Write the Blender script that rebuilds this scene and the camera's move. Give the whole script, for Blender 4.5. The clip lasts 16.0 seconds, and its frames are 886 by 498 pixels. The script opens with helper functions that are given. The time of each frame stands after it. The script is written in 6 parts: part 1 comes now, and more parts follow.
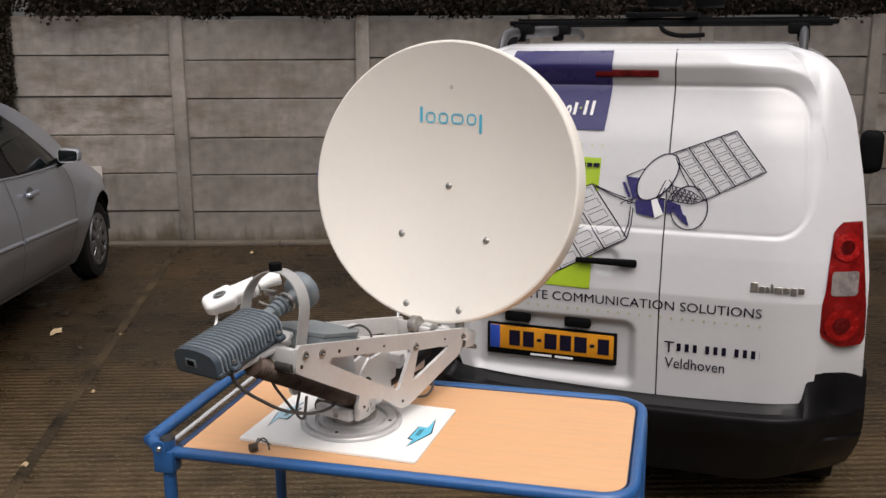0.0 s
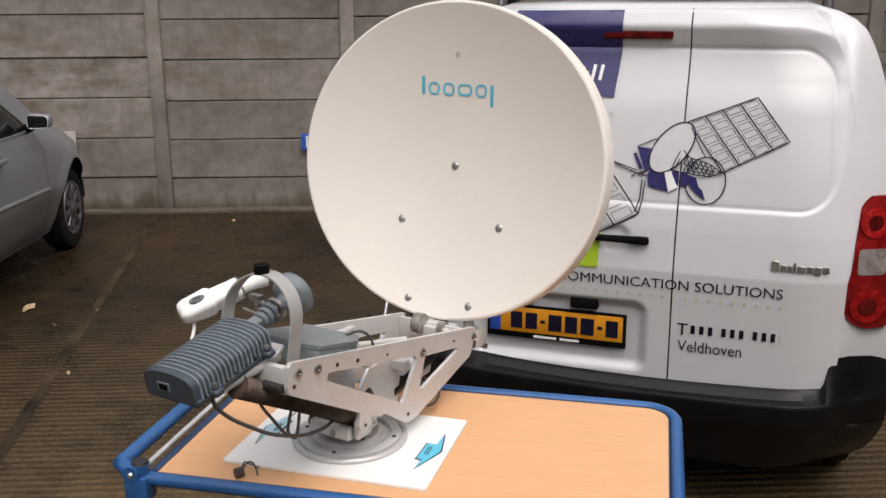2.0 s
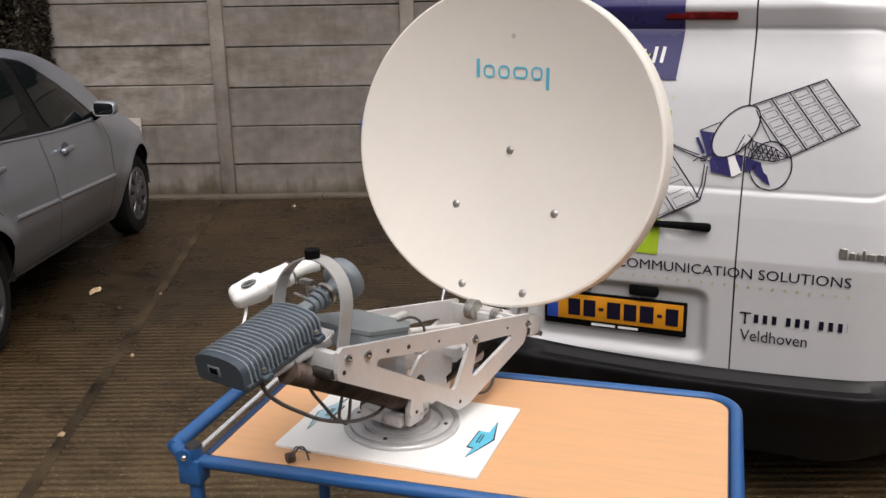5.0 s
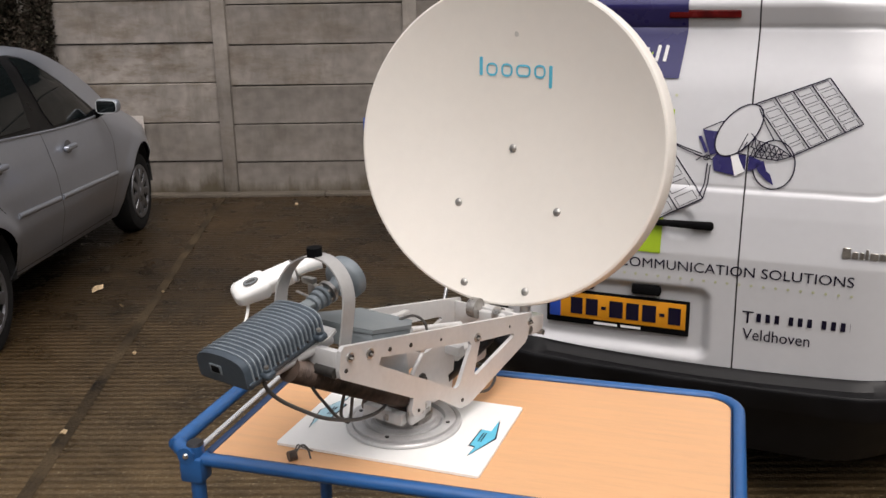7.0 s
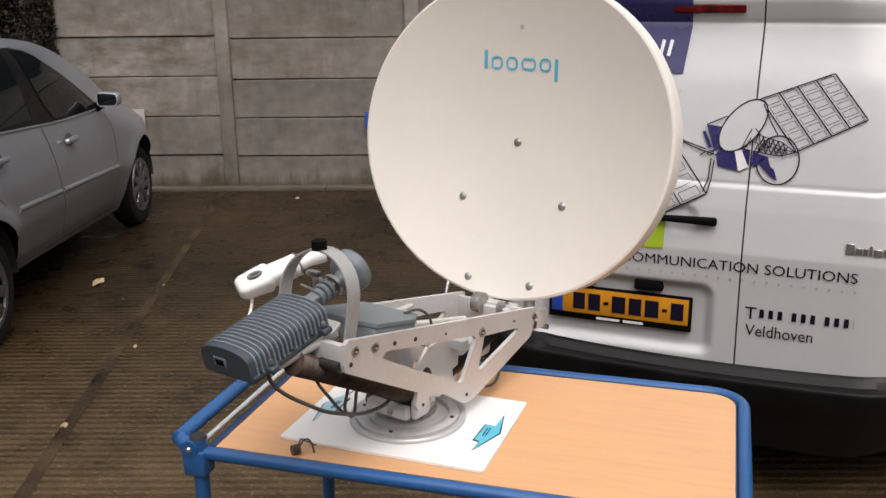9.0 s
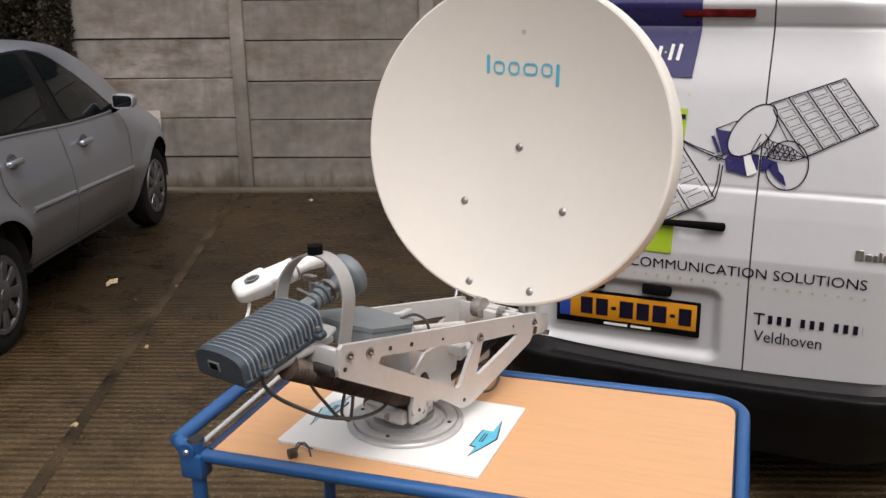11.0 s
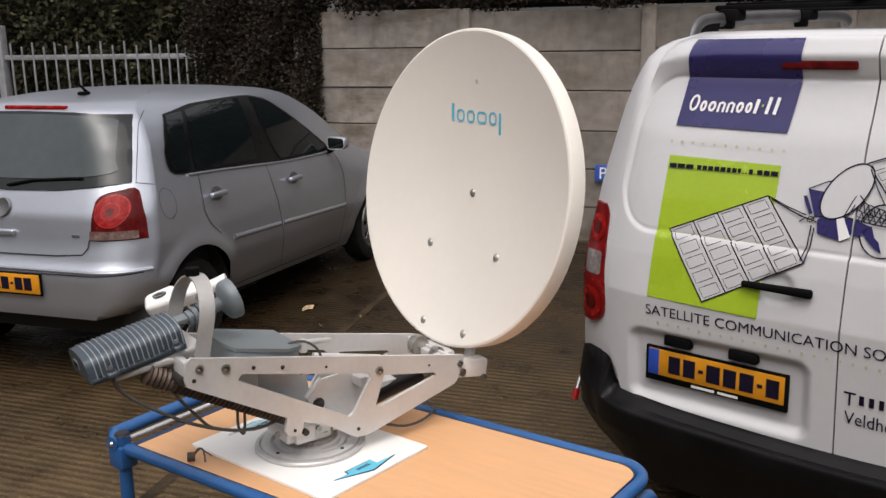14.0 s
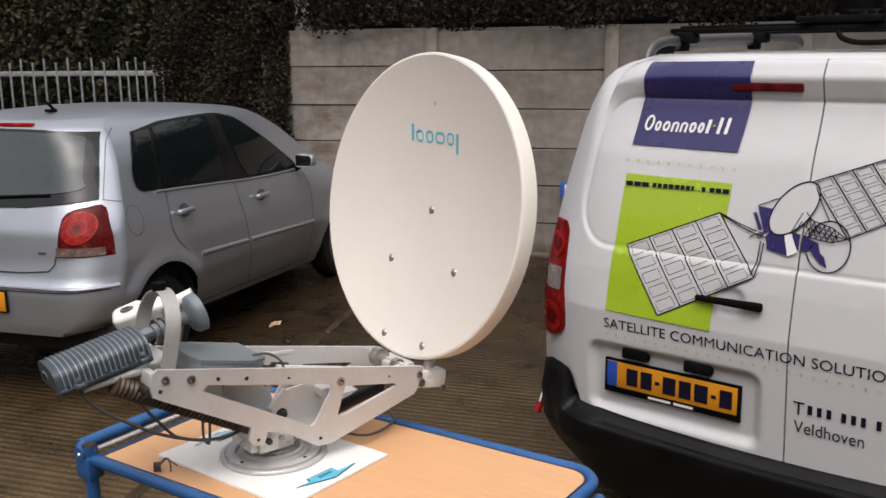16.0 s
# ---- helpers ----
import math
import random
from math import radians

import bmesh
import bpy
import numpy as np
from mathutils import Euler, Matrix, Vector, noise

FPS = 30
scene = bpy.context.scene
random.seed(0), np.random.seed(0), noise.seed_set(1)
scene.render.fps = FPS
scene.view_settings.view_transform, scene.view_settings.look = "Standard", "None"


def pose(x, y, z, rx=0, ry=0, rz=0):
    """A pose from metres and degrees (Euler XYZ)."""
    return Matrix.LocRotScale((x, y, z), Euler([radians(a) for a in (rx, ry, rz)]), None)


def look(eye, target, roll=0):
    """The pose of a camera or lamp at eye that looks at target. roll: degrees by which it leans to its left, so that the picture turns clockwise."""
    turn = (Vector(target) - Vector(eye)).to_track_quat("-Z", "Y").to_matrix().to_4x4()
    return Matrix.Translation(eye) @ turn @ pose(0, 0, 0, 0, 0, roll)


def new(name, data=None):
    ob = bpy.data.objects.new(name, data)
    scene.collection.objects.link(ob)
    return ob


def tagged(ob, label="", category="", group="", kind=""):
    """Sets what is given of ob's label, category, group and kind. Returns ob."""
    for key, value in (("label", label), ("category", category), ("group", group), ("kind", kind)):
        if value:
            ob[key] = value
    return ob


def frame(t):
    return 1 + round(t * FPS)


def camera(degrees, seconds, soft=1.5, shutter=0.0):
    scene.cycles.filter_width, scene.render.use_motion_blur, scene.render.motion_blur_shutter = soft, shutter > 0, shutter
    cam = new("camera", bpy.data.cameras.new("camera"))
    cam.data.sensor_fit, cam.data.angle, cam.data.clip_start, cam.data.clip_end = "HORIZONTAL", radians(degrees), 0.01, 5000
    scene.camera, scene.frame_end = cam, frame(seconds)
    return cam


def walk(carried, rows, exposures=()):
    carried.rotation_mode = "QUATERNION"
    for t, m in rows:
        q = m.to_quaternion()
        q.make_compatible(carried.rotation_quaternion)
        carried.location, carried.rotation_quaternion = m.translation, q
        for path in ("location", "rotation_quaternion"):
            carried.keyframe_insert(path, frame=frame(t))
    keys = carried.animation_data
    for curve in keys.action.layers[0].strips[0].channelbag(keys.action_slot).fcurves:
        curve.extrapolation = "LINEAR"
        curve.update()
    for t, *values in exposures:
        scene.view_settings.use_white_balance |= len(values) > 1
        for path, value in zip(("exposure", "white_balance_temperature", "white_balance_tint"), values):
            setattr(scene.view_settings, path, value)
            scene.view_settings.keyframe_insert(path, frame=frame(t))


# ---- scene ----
cam = camera(50.1, 16.0, shutter=0.4)
PATH = [
    (0, (0.305, 0.267, 1.905), (0.355, 2.218, 1.466), -0.2),
    (0.5, (0.3, 0.326, 1.898), (0.345, 2.273, 1.441), -0.1),
    (1, (0.261, 0.401, 1.892), (0.348, 2.337, 1.399), -0.1),
    (1.5, (0.226, 0.483, 1.907), (0.328, 2.413, 1.392), -0.9),
    (2, (0.26, 0.538, 1.911), (0.345, 2.467, 1.388), -0.3),
    (2.5, (0.288, 0.557, 1.908), (0.357, 2.476, 1.347), -0.6),
    (3, (0.283, 0.563, 1.907), (0.284, 2.479, 1.333), -1.4),
    (3.5, (0.281, 0.565, 1.905), (0.256, 2.485, 1.347), -1.3),
    (4, (0.279, 0.559, 1.904), (0.244, 2.481, 1.355), -1.1),
    (6.5, (0.273, 0.571, 1.9), (0.225, 2.493, 1.351), -1.1),
    (7, (0.275, 0.566, 1.901), (0.227, 2.487, 1.349), -1.0),
    (7.5, (0.274, 0.561, 1.9), (0.228, 2.484, 1.349), -0.9),
    (8, (0.27, 0.565, 1.898), (0.224, 2.486, 1.343), -0.9),
    (8.5, (0.265, 0.572, 1.896), (0.219, 2.49, 1.334), -0.8),
    (11, (0.301, 0.576, 1.902), (0.217, 2.495, 1.344), -0.7),
    (11.5, (0.398, 0.591, 1.889), (0.227, 2.515, 1.371), -0.7),
    (12, (0.521, 0.585, 1.876), (0.284, 2.505, 1.367), -0.6),
    (12.5, (0.69, 0.563, 1.892), (0.324, 2.452, 1.346), 0.2),
    (13, (0.861, 0.604, 1.903), (0.316, 2.473, 1.446), -1.3),
    (13.5, (1.011, 0.638, 1.896), (0.337, 2.472, 1.469), -0.1),
    (14, (1.05, 0.645, 1.89), (0.366, 2.47, 1.442), -1.1),
    (14.5, (1.067, 0.595, 1.899), (0.367, 2.414, 1.452), -1.6),
    (15, (1.089, 0.556, 1.896), (0.401, 2.372, 1.416), -2.7),
    (15.5, (1.098, 0.567, 1.902), (0.42, 2.401, 1.482), -1.6),
    (16, (1.098, 0.58, 1.904), (0.472, 2.434, 1.489), -0.8),
]
walk(cam, [(t, look(eye, target, roll)) for t, eye, target, roll in PATH], exposures=[(0, 0.13, 6750, 14), (16, 0.13, 6750, 14)])

# ---- world and light: a bright overcast day ----
world = bpy.data.worlds.new("overcast_sky")
scene.world = world
world.use_nodes = True
wn, wl = world.node_tree.nodes, world.node_tree.links
sky = wn.new("ShaderNodeTexSky")
sky.sky_type = "NISHITA"
sky.sun_disc = False
sky.sun_elevation, sky.sun_rotation = radians(60), radians(163)
sky.dust_density, sky.air_density, sky.ozone_density = 4.0, 1.0, 0.5
grey = wn.new("ShaderNodeHueSaturation")
grey.inputs["Saturation"].default_value = 0.18
wl.new(sky.outputs[0], grey.inputs["Color"])
wl.new(grey.outputs[0], wn["Background"].inputs[0])
# an overcast dome is about three times as bright overhead as at the skyline
dome, axis, rise = wn.new("ShaderNodeTexCoord"), wn.new("ShaderNodeSeparateXYZ"), wn.new("ShaderNodeMapRange")
wl.new(dome.outputs["Generated"], axis.inputs[0])
wl.new(axis.outputs["Z"], rise.inputs["Value"])
rise.inputs["To Min"].default_value, rise.inputs["To Max"].default_value = 0.085, 0.255
wl.new(rise.outputs[0], wn["Background"].inputs[1])
sun_data = bpy.data.lights.new("sun", "SUN")
sun_data.energy, sun_data.angle, sun_data.color = 0.55, radians(60), (1.0, 0.965, 0.92)
sun = new("sun", sun_data)
sun.matrix_world = look((2.0, -4.5, 12), (0, 2, 0))

# ---- materials ----


def material(name, color, rough=0.6, metal=0.0, var=0.12, scale=6.0, fine=60.0, bump=0.0, bump_scale=80.0,
             rough_var=0.1, tint=None, coat=0.0, spec=0.5, stretch=(1, 1, 1), per_object=0.0):
    """A paint or solid with variation at two scales, roughness wear and fine relief."""
    m = bpy.data.materials.new(name)
    m.use_nodes = True
    n, l = m.node_tree.nodes, m.node_tree.links
    b = n["Principled BSDF"]
    co = n.new("ShaderNodeTexCoord")
    mp = n.new("ShaderNodeMapping")
    mp.inputs["Scale"].default_value = stretch
    l.new(co.outputs["Object"], mp.inputs[0])
    a, f = n.new("ShaderNodeTexNoise"), n.new("ShaderNodeTexNoise")
    a.inputs["Scale"].default_value, f.inputs["Scale"].default_value = scale, fine
    a.inputs["Detail"].default_value = f.inputs["Detail"].default_value = 5
    l.new(mp.outputs[0], a.inputs[0])
    l.new(mp.outputs[0], f.inputs[0])
    mixn = n.new("ShaderNodeMath")
    mixn.operation = "MULTIPLY_ADD"
    mixn.inputs[1].default_value = 0.4
    l.new(f.outputs[0], mixn.inputs[0])
    l.new(a.outputs[0], mixn.inputs[2])
    ramp = n.new("ShaderNodeValToRGB")
    dark = tint or [c * (1 - 2 * var) for c in color]
    light = [min(1, c * (1 + var)) for c in color]
    ramp.color_ramp.elements[0].position, ramp.color_ramp.elements[1].position = 0.45, 0.95
    ramp.color_ramp.elements[0].color, ramp.color_ramp.elements[1].color = (*dark, 1), (*light, 1)
    l.new(mixn.outputs[0], ramp.inputs[0])
    out = ramp.outputs[0]
    if per_object:
        info, hs = n.new("ShaderNodeObjectInfo"), n.new("ShaderNodeHueSaturation")
        mr = n.new("ShaderNodeMapRange")
        mr.inputs["To Min"].default_value, mr.inputs["To Max"].default_value = 1 - per_object, 1 + per_object
        l.new(info.outputs["Random"], mr.inputs["Value"])
        l.new(mr.outputs[0], hs.inputs["Value"])
        l.new(out, hs.inputs["Color"])
        out = hs.outputs[0]
    l.new(out, b.inputs["Base Color"])
    rr = n.new("ShaderNodeMapRange")
    rr.inputs["From Min"].default_value, rr.inputs["From Max"].default_value = 0.3, 0.7
    rr.inputs["To Min"].default_value, rr.inputs["To Max"].default_value = max(0.02, rough - rough_var), min(1, rough + rough_var)
    l.new(a.outputs[0], rr.inputs[0])
    l.new(rr.outputs[0], b.inputs["Roughness"])
    b.inputs["Metallic"].default_value = metal
    b.inputs["Specular IOR Level"].default_value = spec
    b.inputs["Coat Weight"].default_value = coat
    b.inputs["Coat Roughness"].default_value = 0.08
    if bump:
        g, bp = n.new("ShaderNodeTexNoise"), n.new("ShaderNodeBump")
        g.inputs["Scale"].default_value, g.inputs["Detail"].default_value = bump_scale, 6
        l.new(mp.outputs[0], g.inputs[0])
        bp.inputs["Strength"].default_value, bp.inputs["Distance"].default_value = bump, 0.004
        l.new(g.outputs[0], bp.inputs["Height"])
        l.new(bp.outputs[0], b.inputs["Normal"])
    return m


def glass_dark(name, color, rough=0.03):
    m = material(name, color, rough, 0, 0.1, 2, 20, rough_var=0.02, spec=0.5)
    return m


M_WHITE = material("reflector_white_paint", (0.80, 0.765, 0.70), 0.42, var=0.02, scale=3, fine=40, bump=0.04, bump_scale=150)
M_BOLT = material("galvanised_bolt", (0.42, 0.41, 0.39), 0.4, 0.7, 0.2, 40)
M_ALU = material("milled_aluminium", (0.63, 0.63, 0.625), 0.45, 0.35, 0.06, 8, 90, bump=0.08, bump_scale=300, stretch=(1, 1, 1))
M_ALU_GREY = material("grey_aluminium", (0.56, 0.555, 0.55), 0.42, 0.35, 0.08, 10, 100, bump=0.06)
M_STRAP = material("dull_grey_strap", (0.40, 0.395, 0.385), 0.5, 0.3, 0.08, 10, 100, bump=0.06)
M_STEEL = material("steel_hardware", (0.45, 0.43, 0.40), 0.35, 0.85, 0.25, 40, 200)
M_DARKSTEEL = material("dark_oxide_steel", (0.05, 0.047, 0.044), 0.45, 0.5, 0.25, 40, 200)
M_SPOT = material("faint_grey_stain", (0.55, 0.53, 0.49), 0.5, 0, 0.05, 20)
M_HOUSING = material("blue_grey_painted_casting", (0.052, 0.070, 0.088), 0.45, 0.1, 0.12, 12, 120, bump=0.1, bump_scale=200)
M_FIN = material("pale_fin_edge", (0.34, 0.385, 0.42), 0.4, 0.25, 0.15, 15, 120)
M_BOXGREY = material("grey_plastic_box", (0.165, 0.190, 0.200), 0.55, 0, 0.06, 8, 80, bump=0.05)
M_LNB = material("white_plastic", (0.82, 0.82, 0.80), 0.35, 0, 0.03, 10)
M_BLACK = material("black_plastic", (0.0055, 0.0055, 0.006), 0.7, 0, 0.3, 10, 120, bump=0.15, bump_scale=250, spec=0.05)
M_BUMPER = material("black_grained_bumper", (0.0055, 0.0053, 0.006), 0.38, 0, 0.25, 8, 200, bump=0.10, bump_scale=420, spec=0.22)
M_RUBBER = material("black_rubber", (0.014, 0.0135, 0.013), 0.8, 0, 0.3, 12, 90, bump=0.15, spec=0.2)
M_CABLE = material("dark_cable_sheath", (0.085, 0.08, 0.075), 0.5, 0, 0.2, 20)
M_BRONZE = material("dark_brown_spring_cover", (0.10, 0.07, 0.055), 0.5, 0.3, 0.3, 40)
M_BLUE = material("blue_powder_coat", (0.017, 0.100, 0.29), 0.38, 0, 0.12, 6, 60, bump=0.08, bump_scale=120, coat=0.2)
M_BLUE_DARK = material("dark_blue_edge_strip", (0.02, 0.045, 0.11), 0.45, 0, 0.15, 8)
M_PAPER = material("white_laminated_sheet", (0.84, 0.84, 0.82), 0.4, 0, 0.02, 5)
M_CYAN = material("cyan_print", (0.10, 0.50, 0.68), 0.45, 0, 0.06, 20)
M_PALECYAN = material("faded_cyan_print", (0.42, 0.66, 0.76), 0.4, 0, 0.1, 20)
M_HORN = material("blue_grey_feed_casting", (0.17, 0.20, 0.22), 0.5, 0.1, 0.1, 12, 100, bump=0.06)
M_NAVY = material("navy_vinyl", (0.024, 0.021, 0.115), 0.25, 0, 0.06, 4, coat=0.6)
M_LIME = material("lime_green_vinyl", (0.36, 0.52, 0.03), 0.28, 0, 0.05, 4, coat=0.3)
M_INK = material("dark_line_vinyl", (0.010, 0.008, 0.022), 0.45, 0, 0.1, 10, spec=0.15)
M_DOT = material("pale_olive_print", (0.50, 0.52, 0.33), 0.4, 0, 0.05, 10)
M_VAN = material("white_van_paint", (0.60, 0.605, 0.62), 0.22, 0, 0.025, 1.2, 30, coat=0.5, rough_var=0.06)
M_VINYLWHITE = material("white_vinyl", (0.8, 0.8, 0.8), 0.3, 0, 0.02, 10)
M_SILVER = material("silver_metallic_paint", (0.51, 0.545, 0.61), 0.37, 0.82, 0.03, 1.5, 30, coat=0.5, rough_var=0.03)
M_GLASS = glass_dark("tinted_car_glass", (0.006, 0.0085, 0.009))
M_REAR_GLASS = glass_dark("rear_window_glass", (0.055, 0.068, 0.072), 0.22)
M_RED = material("red_lamp_lens", (0.30, 0.010, 0.009), 0.25, 0, 0.25, 30, 90, spec=0.18)
M_DEEPRED = material("dark_red_lamp_lens", (0.10, 0.006, 0.006), 0.22, 0, 0.3, 18, spec=0.2)
M_LAMP = material("red_lamp_shell", (0.20, 0.008, 0.008), 0.2, 0, 0.25, 20, spec=0.25)
M_PINKRED = material("pale_red_lens_rim", (0.42, 0.04, 0.035), 0.25, 0, 0.15, 30, spec=0.2)
M_CLEAR = material("clear_lamp_lens", (0.33, 0.285, 0.27), 0.15, 0.3, 0.25, 40, coat=0.5)
M_SMOKE = material("smoked_lamp_lens", (0.15, 0.095, 0.085), 0.18, 0, 0.25, 30, coat=0.4)
M_PLATE = material("yellow_plate", (0.66, 0.27, 0.012), 0.4, 0, 0.05, 10)
M_EUBLUE = material("blue_plate_band", (0.02, 0.07, 0.4), 0.4, 0, 0.05, 10)
M_RIM = material("silver_wheel_trim", (0.20, 0.20, 0.208), 0.34, 0.7, 0.12, 12)
M_SIGN = material("blue_enamel_sign", (0.03, 0.10, 0.42), 0.4, 0, 0.08, 10)
M_PALEPLATE = material("weathered_white_enamel", (0.50, 0.45, 0.41), 0.5, 0, 0.12, 14)
M_GALV = material("galvanised_fence_steel", (0.33, 0.345, 0.36), 0.5, 0.4, 0.15, 10, 80)
M_SHADE = material("near_black_shade", (0.012, 0.013, 0.009), 0.95, 0, 0.3, 6)
M_PALE = material("pale_grey_sheet", (0.52, 0.55, 0.57), 0.4, 0.2, 0.06, 8)
M_CHROME = material("bright_chromed_steel", (0.72, 0.72, 0.72), 0.22, 0.9, 0.08, 20)
M_TRIM = material("black_window_trim", (0.007, 0.007, 0.0075), 0.35, 0, 0.2, 8, spec=0.25)
M_RAIL = material("silver_grey_rail", (0.10, 0.10, 0.105), 0.40, 0.5, 0.12, 10)
M_BEADING = material("dark_rubber_seal", (0.02, 0.02, 0.022), 0.6, 0, 0.2, 12)


def wood_laminate():
    m = material("beech_laminate", (0.69, 0.388, 0.196), 0.45, 0, 0.045, 5, 40, rough_var=0.08, stretch=(1.2, 14, 1), bump=0.03, bump_scale=60)
    n, l = m.node_tree.nodes, m.node_tree.links
    b = n["Principled BSDF"]
    src = b.inputs["Base Color"].links[0].from_socket
    co = n.new("ShaderNodeTexCoord")
    st = n.new("ShaderNodeTexNoise")
    st.inputs["Scale"].default_value, st.inputs["Detail"].default_value = 7, 6
    st.inputs["Roughness"].default_value = 0.65
    l.new(co.outputs["Object"], st.inputs[0])
    rp = n.new("ShaderNodeValToRGB")
    rp.color_ramp.elements[0].position, rp.color_ramp.elements[1].position = 0.62, 0.80
    rp.color_ramp.elements[0].color, rp.color_ramp.elements[1].color = (0, 0, 0, 1), (0.16, 0.16, 0.16, 1)
    l.new(st.outputs[0], rp.inputs[0])
    mx = n.new("ShaderNodeMix")
    mx.data_type = "RGBA"
    mx.inputs["B"].default_value = (0.30, 0.20, 0.13, 1)
    l.new(rp.outputs[0], mx.inputs["Factor"])
    l.new(src, mx.inputs["A"])
    l.new(mx.outputs["Result"], b.inputs["Base Color"])
    return m


M_WOOD = wood_laminate()


def leaf_material(name, c0, c1):
    m = bpy.data.materials.new(name)
    m.use_nodes = True
    n, l = m.node_tree.nodes, m.node_tree.links
    b = n["Principled BSDF"]
    geo, ramp = n.new("ShaderNodeNewGeometry"), n.new("ShaderNodeValToRGB")
    ramp.color_ramp.elements[0].color, ramp.color_ramp.elements[1].color = (*c0, 1), (*c1, 1)
    e = ramp.color_ramp.elements.new(0.93)
    e.color = (c1[0] * 1.1, c1[1] * 0.8, c1[2], 1)
    l.new(geo.outputs["Random Per Island"], ramp.inputs[0])
    l.new(ramp.outputs[0], b.inputs["Base Color"])
    b.inputs["Roughness"].default_value = 0.6
    b.inputs["Specular IOR Level"].default_value = 0.15
    return m


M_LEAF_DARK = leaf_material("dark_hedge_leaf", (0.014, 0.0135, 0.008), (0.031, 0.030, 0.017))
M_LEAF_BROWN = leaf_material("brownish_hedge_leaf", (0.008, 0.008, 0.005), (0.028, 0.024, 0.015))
M_LEAF_IVY = leaf_material("green_ivy_leaf", (0.010, 0.013, 0.006), (0.052, 0.066, 0.028))


def concrete_wall():
    """Cast concrete: grey with vertical dirt runs and blotches, each plank its own shade."""
    m = material("weathered_concrete", (0.250, 0.224, 0.198), 0.85, 0, 0.22, 1.6, 12, bump=0.25, bump_scale=25, per_object=0.17, spec=0.25)
    n, l = m.node_tree.nodes, m.node_tree.links
    b = n["Principled BSDF"]
    src = b.inputs["Base Color"].links[0].from_socket
    geo, mp, st = n.new("ShaderNodeNewGeometry"), n.new("ShaderNodeMapping"), n.new("ShaderNodeTexNoise")
    mp.inputs["Scale"].default_value = (5, 5, 1.3)
    st.inputs["Scale"].default_value, st.inputs["Detail"].default_value, st.inputs["Roughness"].default_value = 1.0, 8, 0.65
    # every plank takes its own piece of the pattern
    info, own, shift = n.new("ShaderNodeObjectInfo"), n.new("ShaderNodeMath"), n.new("ShaderNodeVectorMath")
    own.operation, own.inputs[1].default_value = "MULTIPLY", 37.0
    l.new(info.outputs["Random"], own.inputs[0])
    l.new(geo.outputs["Position"], shift.inputs[0])
    l.new(own.outputs[0], shift.inputs[1])
    l.new(shift.outputs[0], mp.inputs[0])
    l.new(mp.outputs[0], st.inputs[0])
    rp = n.new("ShaderNodeValToRGB")
    rp.color_ramp.elements[0].position, rp.color_ramp.elements[1].position = 0.50, 0.72
    rp.color_ramp.elements[0].color, rp.color_ramp.elements[1].color = (0, 0, 0, 1), (0.55, 0.55, 0.55, 1)
    l.new(st.outputs[0], rp.inputs[0])
    mx = n.new("ShaderNodeMix")
    mx.data_type = "RGBA"
    mx.inputs["B"].default_value = (0.095, 0.083, 0.066, 1)
    l.new(rp.outputs[0], mx.inputs["Factor"])
    l.new(src, mx.inputs["A"])
    mp2, sm = n.new("ShaderNodeMapping"), n.new("ShaderNodeTexNoise")
    mp2.inputs["Scale"].default_value = (1.7, 1.7, 4.4)
    sm.inputs["Scale"].default_value, sm.inputs["Detail"].default_value, sm.inputs["Roughness"].default_value = 1.0, 9, 0.68
    l.new(shift.outputs[0], mp2.inputs[0])
    l.new(mp2.outputs[0], sm.inputs[0])
    rust = n.new("ShaderNodeValToRGB")
    rust.color_ramp.elements[0].position, rust.color_ramp.elements[1].position = 0.47, 0.63
    rust.color_ramp.elements[0].color, rust.color_ramp.elements[1].color = (0, 0, 0, 1), (0.75, 0.75, 0.75, 1)
    l.new(sm.outputs[0], rust.inputs[0])
    mx2 = n.new("ShaderNodeMix")
    mx2.data_type = "RGBA"
    mx2.inputs["B"].default_value = (0.110, 0.082, 0.054, 1)
    some, gate = n.new("ShaderNodeMapRange"), n.new("ShaderNodeMath")
    some.inputs["From Min"].default_value, some.inputs["From Max"].default_value = 0.35, 0.85
    some.inputs["To Min"].default_value, some.inputs["To Max"].default_value = 0.22, 1.1
    l.new(info.outputs["Random"], some.inputs["Value"])
    gate.operation = "MULTIPLY"
    l.new(rust.outputs[0], gate.inputs[0])
    l.new(some.outputs[0], gate.inputs[1])
    l.new(gate.outputs[0], mx2.inputs["Factor"])
    l.new(mx.outputs["Result"], mx2.inputs["A"])
    # algae creeping up from the wet foot
    hz, rim, foot = n.new("ShaderNodeSeparateXYZ"), n.new("ShaderNodeMath"), n.new("ShaderNodeMapRange")
    l.new(geo.outputs["Position"], hz.inputs[0])
    rim.operation = "MULTIPLY_ADD"
    rim.inputs[1].default_value = -0.42
    l.new(st.outputs[0], rim.inputs[0])
    l.new(hz.outputs["Z"], rim.inputs[2])
    foot.inputs["From Min"].default_value, foot.inputs["From Max"].default_value = -0.21, -0.09
    foot.inputs["To Min"].default_value, foot.inputs["To Max"].default_value = 0.8, 0.0
    l.new(rim.outputs[0], foot.inputs["Value"])
    mx3 = n.new("ShaderNodeMix")
    mx3.data_type = "RGBA"
    mx3.inputs["B"].default_value = (0.075, 0.060, 0.034, 1)
    l.new(foot.outputs[0], mx3.inputs["Factor"])
    l.new(mx2.outputs["Result"], mx3.inputs["A"])
    l.new(mx3.outputs["Result"], b.inputs["Base Color"])
    return m


